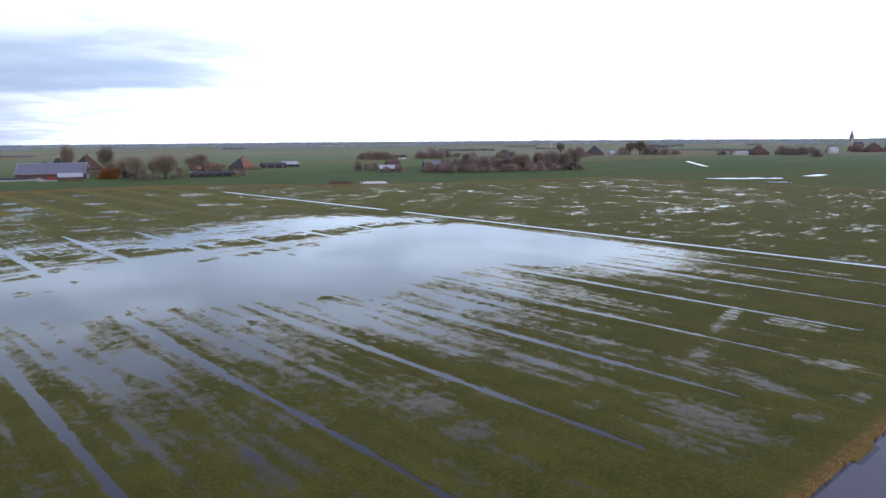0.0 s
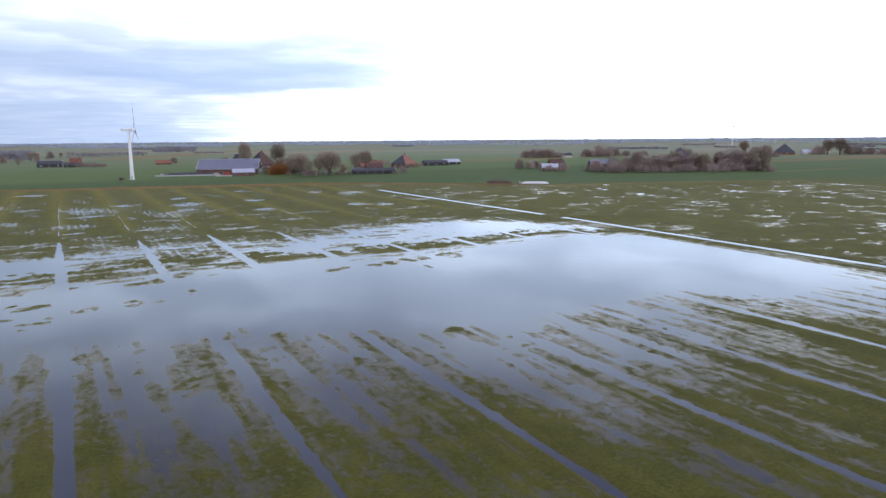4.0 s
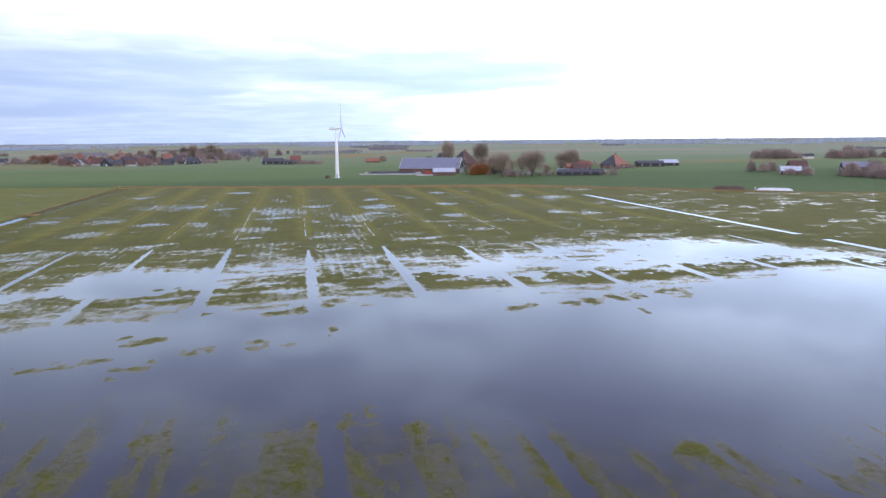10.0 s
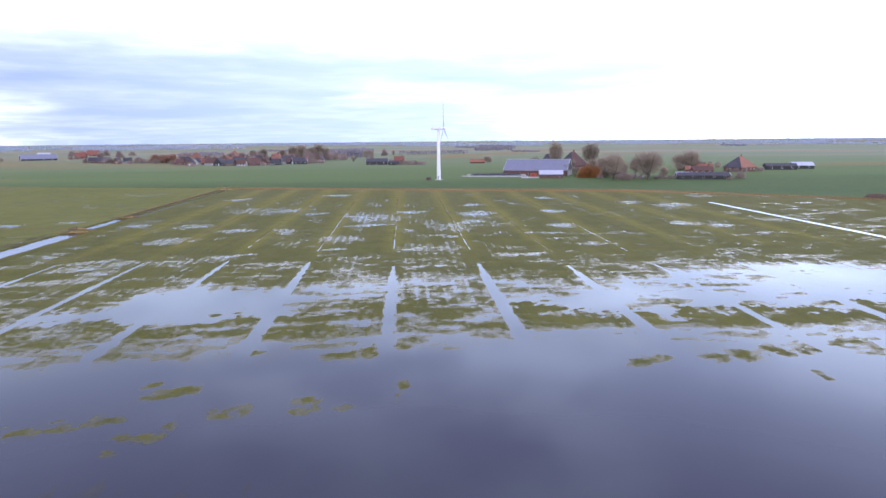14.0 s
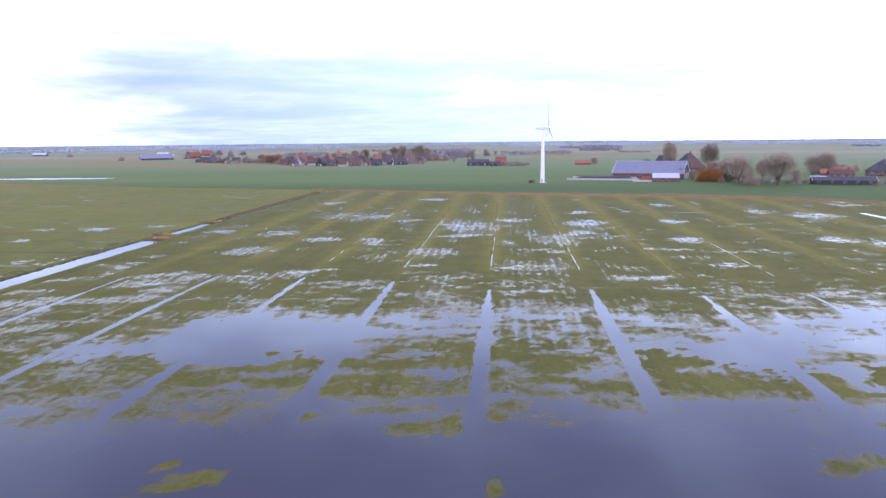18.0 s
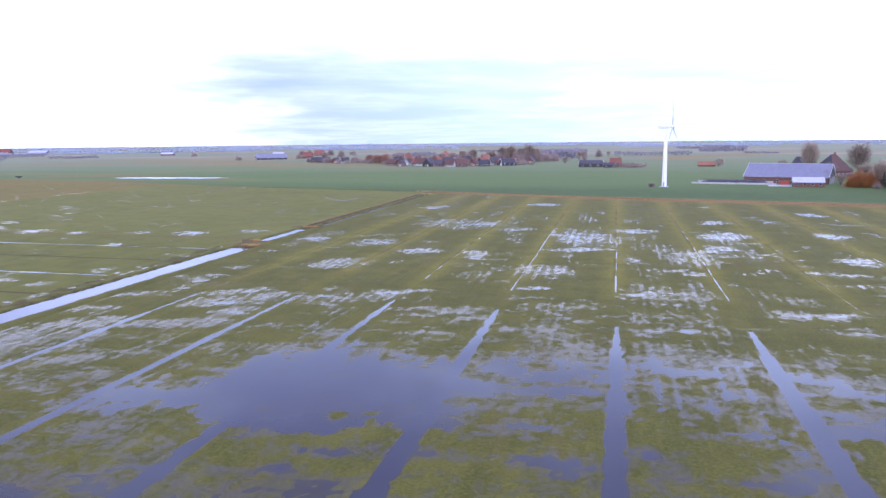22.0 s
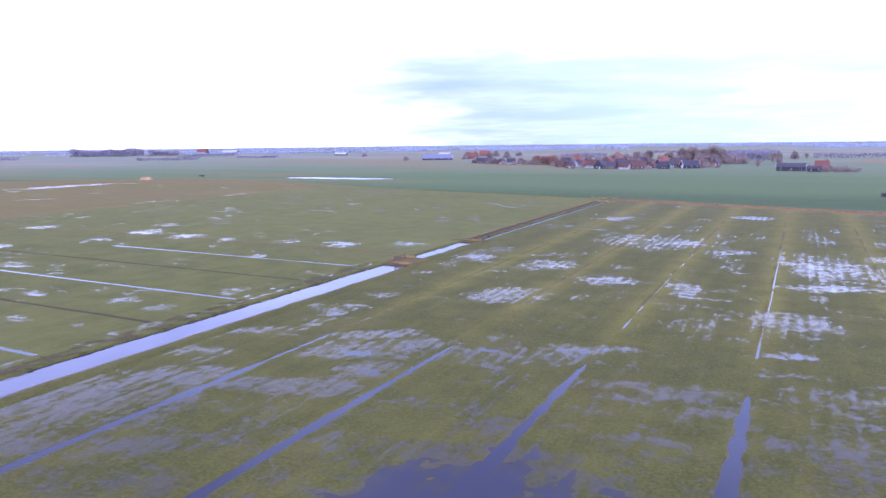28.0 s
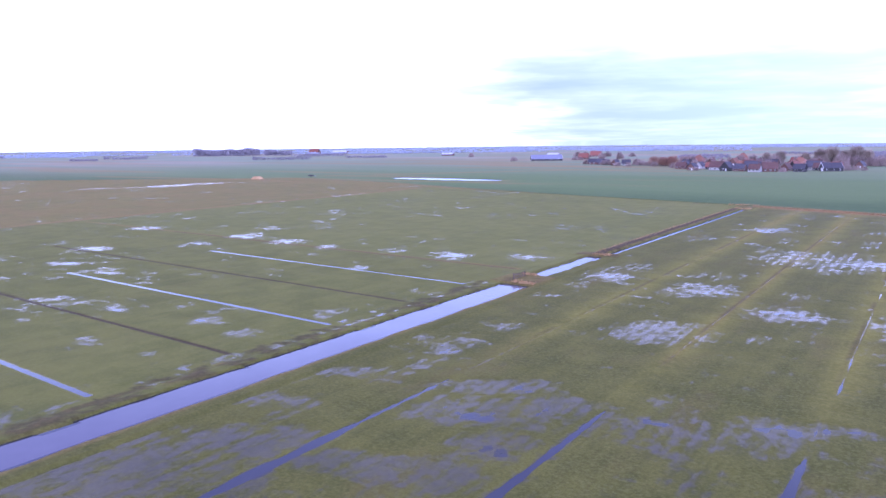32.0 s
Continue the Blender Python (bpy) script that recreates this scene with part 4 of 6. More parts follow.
def build_ground():
    xs = run_of(-70, 168, 0.62) + run_of(-262, -70, 1.3) + run_of(168, 440, 1.6) + run_of(-480, -262, 4.0)
    xs += outward(440, 4900, 4.0) + [-v for v in outward(480, 4900, 5.0)]
    for at in LINES + [EAST, -57.6]:
        xs += [at + s * o for s in (-1, 1) for o in (0.0, 0.14, 0.26, 0.40, 0.52, 0.8)]
    ys = run_of(5, 305, 0.62) + run_of(305, 500, 1.1) + run_of(500, 640, 3.0) + run_of(640, 960, 7.0) + outward(960, 4900, 9.0) + [5 - v for v in outward(1, 4900, 4.0)]
    for at in (203.2, 221.3, 239.2, 257.2, 275.2, 294.0):
        ys += [at + s * o for s in (-1, 1) for o in (0.0, 0.3, 0.55, 0.8)]
    xs, ys = spread(xs, 0.11), spread(ys, 0.11)
    gx, gy = np.meshgrid(xs, ys)
    h, crop, reed, far, dry_side, earth, spring = land(gx, gy)
    nx, ny = len(xs), len(ys)
    co = np.stack([gx.ravel(), gy.ravel(), h.ravel()], 1).astype(np.float32)
    i = np.arange((ny - 1) * (nx - 1))
    a = (i // (nx - 1)) * nx + i % (nx - 1)
    quads = np.stack([a, a + 1, a + nx + 1, a + nx], 1).astype(np.int32)
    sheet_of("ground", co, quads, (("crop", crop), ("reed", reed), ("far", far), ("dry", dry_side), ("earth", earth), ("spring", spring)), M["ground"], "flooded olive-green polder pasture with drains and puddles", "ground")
    # the flood lies level over all ground that is lower than it
    low = (h.ravel()[quads].min(1) < 0.0) & (np.abs(co[quads[:, 0], 0]) < 760) & (co[quads[:, 0], 1] > -20) & (co[quads[:, 0], 1] < 690)
    used, flat = np.unique(quads[low], return_inverse=True)
    level = co[used].copy()
    level[:, 2] = 0.0
    sheet_of("water", level, flat.reshape(-1, 4).astype(np.int32), (("depth", -h.ravel()[used]),), M["water"], "shallow grey flood water standing in the pasture", "flood water")


def sheet_of(name, co, quads, attributes, material, label, category):
    """One mesh from a grid's corners and quads, with a value for each corner."""
    me = bpy.data.meshes.new(name)
    me.vertices.add(len(co))
    me.vertices.foreach_set("co", co.ravel())
    me.loops.add(quads.size)
    me.loops.foreach_set("vertex_index", quads.ravel())
    me.polygons.add(len(quads))
    me.polygons.foreach_set("loop_start", np.arange(0, quads.size, 4, dtype=np.int32))
    me.update(calc_edges=True)
    for key, values in attributes:
        me.attributes.new(key, "FLOAT", "POINT").data.foreach_set("value", values.ravel().astype(np.float32))
    me.materials.append(material)
    me.shade_smooth()
    return tagged(new(name, me), label, category, kind="structure")


build_ground()

# ---- building kit ----


def mesh_of(name, bm, material, smooth=False):
    me = bpy.data.meshes.new(name)
    bmesh.ops.recalc_face_normals(bm, faces=bm.faces)
    bm.to_mesh(me)
    bm.free()
    me.materials.append(material)
    if smooth:
        me.shade_smooth()
    return me


def part(name, bm, material, parent, label="", smooth=False):
    ob = new(name, bm if isinstance(bm, bpy.types.Mesh) else mesh_of(name, bm, material, smooth))
    ob.parent = parent
    return tagged(ob, label)


def thing(name, label, category, m, group="", kind=""):
    ob = new(name)
    ob.empty_display_size = 1.0
    ob.matrix_world = m
    return tagged(ob, label, category, group, kind)


def boxes(*specs, bevel=0.0):
    """One mesh of boxes: centre x, y, base z, then size x, y, z."""
    bm = bmesh.new()
    for x, y, z, sx, sy, sz in specs:
        bmesh.ops.create_cube(bm, size=1, matrix=Matrix.Translation((x, y, z + sz / 2)) @ Matrix.Diagonal((sx, sy, sz, 1)))
    if bevel:
        bmesh.ops.bevel(bm, geom=bm.edges[:], offset=bevel, segments=1, affect="EDGES")
    return bm


def solid(verts, faces):
    bm = bmesh.new()
    vs = [bm.verts.new(v) for v in verts]
    for f in faces:
        bm.faces.new([vs[i] for i in f])
    return bm


def turned(profile, n=16, m=None):
    """A round body from (radius, height) pairs."""
    bm = bmesh.new()
    rings = [[bm.verts.new((r * math.cos(2 * math.pi * i / n), r * math.sin(2 * math.pi * i / n), z)) for i in range(n)] for r, z in profile]
    for a, b in zip(rings, rings[1:]):
        for i in range(n):
            bm.faces.new((a[i], a[(i + 1) % n], b[(i + 1) % n], b[i]))
    bm.faces.new(rings[0][::-1])
    bm.faces.new(rings[-1])
    if m:
        bmesh.ops.transform(bm, matrix=m, verts=bm.verts)
    return bm


GROUND_Z = 0.3


def gable_walls(length, width, eave, ridge):
    l, w = length / 2, width / 2
    v = [(-l, -w, 0), (l, -w, 0), (l, w, 0), (-l, w, 0), (-l, -w, eave), (l, -w, eave), (l, w, eave), (-l, w, eave), (-l, 0, ridge), (l, 0, ridge)]
    return solid(v, [(0, 1, 5, 4), (2, 3, 7, 6), (1, 2, 6, 9, 5), (3, 0, 4, 8, 7), (4, 5, 9, 8), (6, 7, 8, 9), (0, 3, 2, 1)])


def gable_roof(length, width, eave, ridge, over=0.4, thick=0.22):
    l, w = length / 2 + over, width / 2
    slope = (ridge - eave) / w
    bm = bmesh.new()
    for s in (-1, 1):
        lo, hi = (w + over) * s, 0.0
        zl, zh = eave - over * slope, ridge
        vs = [bm.verts.new(c) for c in ((-l, lo, zl + 0.03), (l, lo, zl + 0.03), (l, hi, zh + 0.03), (-l, hi, zh + 0.03), (-l, lo, zl + thick), (l, lo, zl + thick), (l, hi, zh + thick), (-l, hi, zh + thick))]
        for f in ((0, 1, 2, 3), (4, 5, 6, 7), (0, 1, 5, 4), (2, 3, 7, 6), (0, 3, 7, 4), (1, 2, 6, 5)):
            bm.faces.new([vs[i] for i in f])
    return bm


def hip_roof(length, width, eave, ridge, ridge_length, over=0.5):
    l, w, r = length / 2 + over, width / 2 + over, ridge_length / 2
    v = [(-l, -w, eave - 0.15), (l, -w, eave - 0.15), (l, w, eave - 0.15), (-l, w, eave - 0.15), (-l, -w, eave + 0.1), (l, -w, eave + 0.1), (l, w, eave + 0.1), (-l, w, eave + 0.1), (-r, 0, ridge), (r, 0, ridge)]
    return solid(v, [(0, 3, 2, 1), (0, 1, 5, 4), (1, 2, 6, 5), (2, 3, 7, 6), (3, 0, 4, 7), (4, 5, 9, 8), (5, 6, 9), (6, 7, 8, 9), (7, 4, 8)])


SHARED = {}


def shared(key, make, material):
    if key not in SHARED:
        SHARED[key] = mesh_of(key[0], make(), material)
    return SHARED[key]


def opening(parent, kind, x, y, z, turn, w, h, frame_material="white"):
    """A window with frame and pane, or a door, set 4 cm proud of its wall."""
    if kind == "window":
        b = 0.12
        me = shared(("window_frame", w, h, frame_material), lambda: boxes((0, 0, 0, w, 0.14, b), (0, 0, h - b, w, 0.14, b), (-w / 2 + b / 2, 0, b, b, 0.14, h - 2 * b), (w / 2 - b / 2, 0, b, b, 0.14, h - 2 * b)), M[frame_material])
        f = part("window", me, None, parent)
        f.matrix_basis = pose(x, y, z, 0, 0, turn)
        part("pane", shared(("pane", w, h), lambda: boxes((0, 0, b, w - 2 * b, 0.06, h - 2 * b)), M["glass"]), None, f, "dark window glass")
        return f
    me = shared(("door", w, h, frame_material), lambda: boxes((0, 0, 0, w, 0.12, h), (w * 0.35, -0.09, h * 0.45, 0.12, 0.08, 0.12)), M[frame_material])
    d = part("door", me, None, parent)
    d.matrix_basis = pose(x, y, z, 0, 0, turn)
    return d


def house(name, label, category, x, y, turn, length, width, eave, ridge, roof="red", wall="brick", hip=None, windows=3, door=None, chimney=True, trim=None, group="", frame_material="white", roof_b=""):
    ob = thing(name, label, category, pose(x, y, GROUND_Z, 0, 0, turn), group)
    if hip is None:
        part("wall", gable_walls(length, width, eave, ridge), M[wall], ob)
        part("roof", gable_roof(length, width, eave, ridge), M[roof], ob)
    else:
        part("wall", boxes((0, 0, -0.3, length, width, eave + 0.3)), M[wall], ob)
        top = part("roof", hip_roof(length, width, eave, ridge, hip), M[roof], ob)
        if roof_b:
            top.data.materials.append(M[roof_b])
            for f in top.data.polygons:
                f.material_index = 1 if f.normal.x < -0.3 or (f.normal.y > 0.3 and f.normal.z > 0.1) else 0
    if trim and hip is None:
        slope = (ridge - eave) / (width / 2)
        for s in (-1, 1):
            lo = width / 2 + 0.4
            bm = bmesh.new()
            for q in (-1, 1):
                e = s * (length / 2 + 0.45)
                vs = [bm.verts.new(c) for c in ((e, lo * q, eave - 0.4 * slope - 0.1), (e, 0, ridge - 0.1), (e, 0, ridge + 0.45), (e, lo * q, eave - 0.4 * slope + 0.45), (e + 0.08 * s, lo * q, eave - 0.4 * slope - 0.1), (e + 0.08 * s, 0, ridge - 0.1), (e + 0.08 * s, 0, ridge + 0.45), (e + 0.08 * s, lo * q, eave - 0.4 * slope + 0.45))]
                for f in ((0, 1, 2, 3), (4, 5, 6, 7), (0, 1, 5, 4), (2, 3, 7, 6), (0, 3, 7, 4), (1, 2, 6, 5)):
                    bm.faces.new([vs[i] for i in f])
            part("bargeboard", bm, M[trim], ob, "white bargeboard")
    high = min(1.4, eave - 1.2)
    for i in range(windows):
        at = -length / 2 + length * (i + 0.5) / windows
        if high > 0.8:
            opening(ob, "window", at, -width / 2 - 0.05, 0.9, 0, 1.3, high, frame_material)
    opening(ob, "window", length / 2 + 0.05, -width * 0.2, 0.9, 90, 1.2, 1.3, frame_material)
    opening(ob, "window", -length / 2 - 0.05, width * 0.15, 0.9, -90, 1.2, 1.3, frame_material)
    if door:
        dw, dh, dm = door
        opening(ob, "door", -length / 2 - 0.06, -width * 0.15, 0.0, -90, dw, min(dh, eave), dm)
    if chimney:
        top = part("chimney", boxes((0, 0, 0, 0.7, 0.7, 1.5), (0, 0, 1.5, 0.85, 0.85, 0.18)), M["brick"], ob)
        top.matrix_basis = pose((hip if hip is not None else length) * 0.32, 0, ridge - 0.5)
    return ob


# ---- trees and shrubs ----


def limb(bm, a, b, ra, rb, n=5):
    a, b = Vector(a), Vector(b)
    q = (b - a).to_track_quat("Z", "Y")
    rings = []
    for p, r in ((a, ra), (b, rb)):
        rings.append([bm.verts.new(p + q @ Vector((r * math.cos(2 * math.pi * i / n), r * math.sin(2 * math.pi * i / n), 0))) for i in range(n)])
    for i in range(n):
        bm.faces.new((rings[0][i], rings[0][(i + 1) % n], rings[1][(i + 1) % n], rings[1][i]))


def tree_meshes(name, seed, height, spread_r, crown_base, twigs, twig_material, twig_size=1.0, gather=0.45):
    rng = random.Random(seed)
    bm = bmesh.new()
    r0 = height * 0.022 + 0.06
    fork = Vector((rng.uniform(-0.2, 0.2), rng.uniform(-0.2, 0.2), height * crown_base * 1.1))
    limb(bm, (0, 0, -0.3), fork * 0.5, r0 * 1.25, r0, 7)
    limb(bm, fork * 0.5, fork, r0, r0 * 0.8, 7)
    tips = []
    for i in range(8):
        ang = i * 2.4 + rng.uniform(-0.4, 0.4)
        lean = rng.uniform(0.25, 0.85)
        mid = fork + Vector((math.cos(ang) * spread_r * 0.42 * lean, math.sin(ang) * spread_r * 0.42 * lean, height * (0.80 - crown_base) * 0.42))
        end = Vector((math.cos(ang) * spread_r * 0.85 * lean, math.sin(ang) * spread_r * 0.85 * lean, height * rng.uniform(0.72, 0.95)))
        limb(bm, fork, mid, r0 * 0.5, r0 * 0.32)
        limb(bm, mid, end, r0 * 0.32, r0 * 0.08)
        tips += [mid, (mid + end) / 2, end]
        for _ in range(2):
            side = mid.lerp(end, rng.uniform(0.2, 0.7))
            out = side + Vector((rng.uniform(-1, 1) * spread_r * 0.4, rng.uniform(-1, 1) * spread_r * 0.4, rng.uniform(0.05, 0.2) * height))
            limb(bm, side, out, r0 * 0.16, r0 * 0.05, 4)
            tips.append(out)
    trunk = mesh_of("trunk", bm, M["bark"])
    verts, faces = [], []
    mid_z, half = height * (1 + crown_base) / 2, height * (1 - crown_base) / 2 * 1.12
    for i in range(int(twigs * 1.7)):
        while True:
            u = Vector((rng.uniform(-1, 1), rng.uniform(-1, 1), rng.uniform(-1, 1)))
            if 0.10 < u.length < 1.0 and (u.length > 0.55 or rng.random() < 0.75):
                break
        lumpy = 0.74 + 0.42 * noise.noise(u.normalized() * 1.9 + Vector((seed, 0, 0))) + 0.16 * noise.noise(u * 5.0 + Vector((0, seed, 0)))
        p = Vector((u.x * spread_r * lumpy, u.y * spread_r * lumpy, mid_z + u.z * half * lumpy))
        if crown_base < 0.01:
            p.z = height * (0.03 + 0.97 * abs(u.z) * lumpy)
        if rng.random() < gather:
            p = p.lerp(rng.choice(tips), rng.uniform(0.3, 0.7))
        d = (Vector((u.x, u.y, u.z * 0.6 + 0.55)) + Vector((rng.uniform(-0.6, 0.6), rng.uniform(-0.6, 0.6), rng.uniform(-0.4, 0.5)))).normalized()
        side = d.cross(Vector((rng.uniform(-1, 1), rng.uniform(-1, 1), rng.uniform(-1, 1)))).normalized()
        ln, wd = rng.uniform(0.05, 0.12) * height * twig_size, rng.uniform(0.0026, 0.0050) * height * twig_size
        k = len(verts)
        verts += [p - side * wd, p + side * wd, p + d * ln + side * wd * 0.2]
        faces.append((k, k + 1, k + 2))
    me = bpy.data.meshes.new("crown")
    me.from_pydata([tuple(v) for v in verts], [], faces)
    me.materials.append(twig_material)
    return trunk, me


KINDS = {}
for nm, args in {
    "broad": (3, 16.0, 8.2, 0.14, 3900, M["twig"]), "tall": (5, 23.5, 7.4, 0.16, 2800, M["twig"]), "round": (8, 12.5, 6.6, 0.08, 2300, M["twig"]), "slim": (13, 14.0, 4.4, 0.06, 1900, M["twig"]),
    "low": (21, 6.0, 5.2, 0.0, 2400, M["red_twig"], 1.4, 0.1), "belt": (61, 13.0, 6.8, 0.0, 4200, M["red_twig"], 1.0, 0.12), "thicket": (63, 10.0, 6.6, 0.0, 3800, M["red_twig"], 1.1, 0.12), "rust": (34, 8.0, 5.0, 0.0, 2400, M["rust"], 1.6, 0.12), "russet": (36, 12.0, 5.2, 0.02, 2200, M["russet"], 1.2, 0.15), "conifer": (55, 9.5, 1.7, 0.03, 1300, M["conifer"], 1.2),
}.items():
    KINDS[nm] = tree_meshes(nm, *args)
TREE_WORDS = {
    "broad": ("bare_tree", "bare brown broad-crowned tree beside a farmyard", "tree"), "tall": ("bare_tree", "tall bare tree with a full twiggy crown", "tree"),
    "round": ("bare_tree", "bare reddish-brown tree with a rounded crown", "tree"), "slim": ("bare_tree", "slim bare brown tree in a tree belt", "tree"),
    "low": ("shrub", "low bare brown shrub in rough grass", "shrub"), "rust": ("beech_hedge", "rust-orange beech shrub that kept its dead leaves", "shrub"),
    "belt": ("bare_tree", "bare reddish-brown tree in a field tree belt", "tree"), "thicket": ("bare_tree", "bushy bare reddish tree in a tree belt", "tree"),
    "russet": ("russet_tree", "russet-brown tree with withered leaves", "tree"), "conifer": ("conifer", "narrow dark evergreen conifer beside a house", "tree"),
}
tree_rng = random.Random(77)


def plant(kind, x, y, size=1.0, group="", stretch=1.0):
    name, label, category = TREE_WORDS[kind]
    s = size * tree_rng.uniform(0.92, 1.08)
    ob = thing(name, label, category, pose(x, y, GROUND_Z - 0.05, 0, 0, tree_rng.uniform(0, 360)) @ Matrix.Diagonal((s * stretch * tree_rng.uniform(0.85, 1.25), s * stretch * tree_rng.uniform(0.85, 1.25), s, 1)), group)
    trunk, crown = KINDS[kind]
    part("trunk", trunk, None, ob)
    part("crown", crown, None, ob)
    return ob


# ---- wind turbines ----


def blade_mesh(length):
    bm = bmesh.new()
    rings = []
    for f, chord, thick in ((0.0, 0.8, 0.8), (0.06, 0.9, 0.75), (0.2, 1.7, 0.50), (0.5, 1.2, 0.32), (0.85, 0.7, 0.18), (1.0, 0.2, 0.06)):
        ring = []
        for i in range(8):
            a = 2 * math.pi * i / 8
            ring.append(bm.verts.new((math.sin(a) * thick / 2, math.cos(a) * chord / 2 + (chord - 0.8) * 0.25, 0.5 + f * length)))
        rings.append(ring)
    for a, b in zip(rings, rings[1:]):
        for i in range(8):
            bm.faces.new((a[i], a[(i + 1) % 8], b[(i + 1) % 8], b[i]))
    bm.faces.new(rings[-1])
    bm.faces.new(rings[0][::-1])
    # blade colour carries painted-in shade
    return mesh_of("blade", bm, M["shaded_white"], True)


def turbine(label, x, y, hub, blade, yaw, spin, girth=1.0):
    ob = thing("wind_turbine", label, "wind turbine", pose(x, y, GROUND_Z, 0, 0, yaw))
    part("tower", turned([(1.32 * girth, -0.3), (1.28 * girth, 0.2), (1.05 * girth, hub * 0.5), (0.75 * girth, hub - 1.2)], 20), M["white"], ob, smooth=True)
    part("foundation", turned([(2.6 * girth, -0.4), (2.6 * girth, 0.12), (2.4 * girth, 0.2)], 20), M["concrete"], ob, "round concrete foundation")
    part("door", boxes((0, -1.28 * girth, 0.3, 0.8, 0.16, 2.1)), M["grey"], ob)
    nac = part("nacelle", boxes((-0.9, 0, hub - 0.95, 6.0 * girth, 1.7 * girth, 1.7 * girth), bevel=0.35), M["white"], ob)
    part("cowl", boxes((-4.2 * girth, 0, hub - 0.7, 0.9, 1.3, 1.2), bevel=0.2), M["white"], nac)
    hubpart = part("hub", turned([(0.75, -0.9), (0.95, -0.3), (0.9, 0.4), (0.45, 0.95), (0.1, 1.15)], 14), M["white"], ob, smooth=True)
    hubpart.matrix_basis = pose(3.4 * girth, 0, hub, 0, 90, 0)
    me = blade_mesh(blade)
    for i in range(3):
        b = part("blade", me, None, ob, "long white rotor blade")
        b.matrix_basis = pose(3.4 * girth, 0, hub, spin + 120 * i, 0, 0)
    return ob


turbine("white three-bladed wind turbine standing in a green field", 58.5, 516.5, 32.0, 17.0, -14, 6)
cabinet = thing("transformer_cabinet", "low brown transformer cabinet at the foot of a wind turbine", "cabinet", pose(52.0, 515.0, GROUND_Z, 0, 0, -14))
part("body", boxes((0, 0, 0, 2.8, 2.0, 1.6), bevel=0.04), M["brick"], cabinet)
part("roof", boxes((0, 0, 1.6, 3.0, 2.2, 0.15)), M["dark"], cabinet)
part("door", boxes((0, -1.03, 0.1, 1.4, 0.08, 1.4)), M["timber"], cabinet)
turbine("slender pale wind turbine far off on the plain", 1320, 1083, 43.0, 17.0, -35, 40, 0.7)

# ---- the large farm by the wind turbine ----
barn = house("barn", "long low barn with a blue-grey sheet roof", "barn", 129.8, 559.0, -22, 43, 26, 4.0, 10.6, "sheet", "brick", windows=6, frame_material="grey", door=(4.5, 4.0, "timber"), chimney=False, trim="white")
house("shed", "brick farm shed with a pale sheet roof", "shed", 130.8, 521.8, -8, 14.5, 9, 2.6, 4.8, "pale", "brick", windows=4, frame_material="grey", door=(2.6, 2.6, "timber"), chimney=False)
house("farmhouse", "large Frisian farmhouse with a steep hipped slate and brown roof", "farmhouse", 170.5, 628.0, 35, 17.5, 16, 3.6, 14.4, "brown", "brick", hip=4.0, windows=5, door=(3.0, 3.2, "timber"), roof_b="dark")
house("shed", "dark timber shed with a low roof", "shed", 147.0, 640.0, -10, 26, 10, 3.0, 5.6, "dark", "timber", windows=3, chimney=False)
house("shed", "dark timber outbuilding behind trees", "shed", 178.0, 548.0, 10, 17, 9, 3.4, 6.4, "dark", "timber", windows=3, door=(2.6, 2.6, "grey"), chimney=False)
for sy in (-1, 1):
    part("gutter", boxes((0, sy * 13.5, 3.62, 43.8, 0.22, 0.2)), M["pale"], barn, "pale eaves gutter")
part("ridge_cap", boxes((0, 0, 10.72, 43.8, 0.7, 0.22), bevel=0.06), M["pale"], barn, "pale ridge capping")
gable = part("gable_boarding", solid([(0, -12.9, 0.1), (0, 12.9, 0.1), (0, 12.9, 3.9), (0, 0, 10.4), (0, -12.9, 3.9), (0.12, -12.9, 0.1), (0.12, 12.9, 0.1), (0.12, 12.9, 3.9), (0.12, 0, 10.4), (0.12, -12.9, 3.9)], [(0, 1, 2, 3, 4), (5, 6, 7, 8, 9), (0, 1, 6, 5), (1, 2, 7, 6), (2, 3, 8, 7), (3, 4, 9, 8), (4, 0, 5, 9)]), M["timber"], barn, "dark tarred gable boarding")
gable.matrix_basis = pose(21.55, 0, 0)
for sy in (-7.0, 0.0, 7.0):
    part("gable_door", boxes((21.75, sy, 0.0, 0.14, 4.2, 3.6)), M["grey"], barn, "pale sliding door")
clamp = thing("silage_clamp", "concrete silage clamp covered with black film", "silage clamp", pose(98, 545, GROUND_Z, 0, 0, -14))
part("wall", boxes((0, -5.5, -0.2, 44, 0.35, 1.2)), M["concrete"], clamp, "low pale concrete wall")
part("wall", boxes((0, 5.5, -0.2, 40, 0.35, 1.7)), M["concrete"], clamp)


def mound(length, width, height, seed):
    rng = random.Random(seed)
    bm = bmesh.new()
    nx, ny = 16, 8
    grid = []
    for j in range(ny + 1):
        for i in range(nx + 1):
            u, v = 2 * i / nx - 1, 2 * j / ny - 1
            z = height * max(0.0, 1 - abs(u) ** 5) ** 0.6 * max(0.0, 1 - abs(v) ** 2.2) + rng.uniform(-0.06, 0.06) * height
            grid.append(bm.verts.new((u * length / 2, v * width / 2, z - 0.1)))
    for j in range(ny):
        for i in range(nx):
            k = j * (nx + 1) + i
            bm.faces.new((grid[k], grid[k + 1], grid[k + nx + 2], grid[k + nx + 1]))
    return bm


part("cover", mound(38, 10, 2.4, 4), M["black"], clamp, "black film held down by tyres")
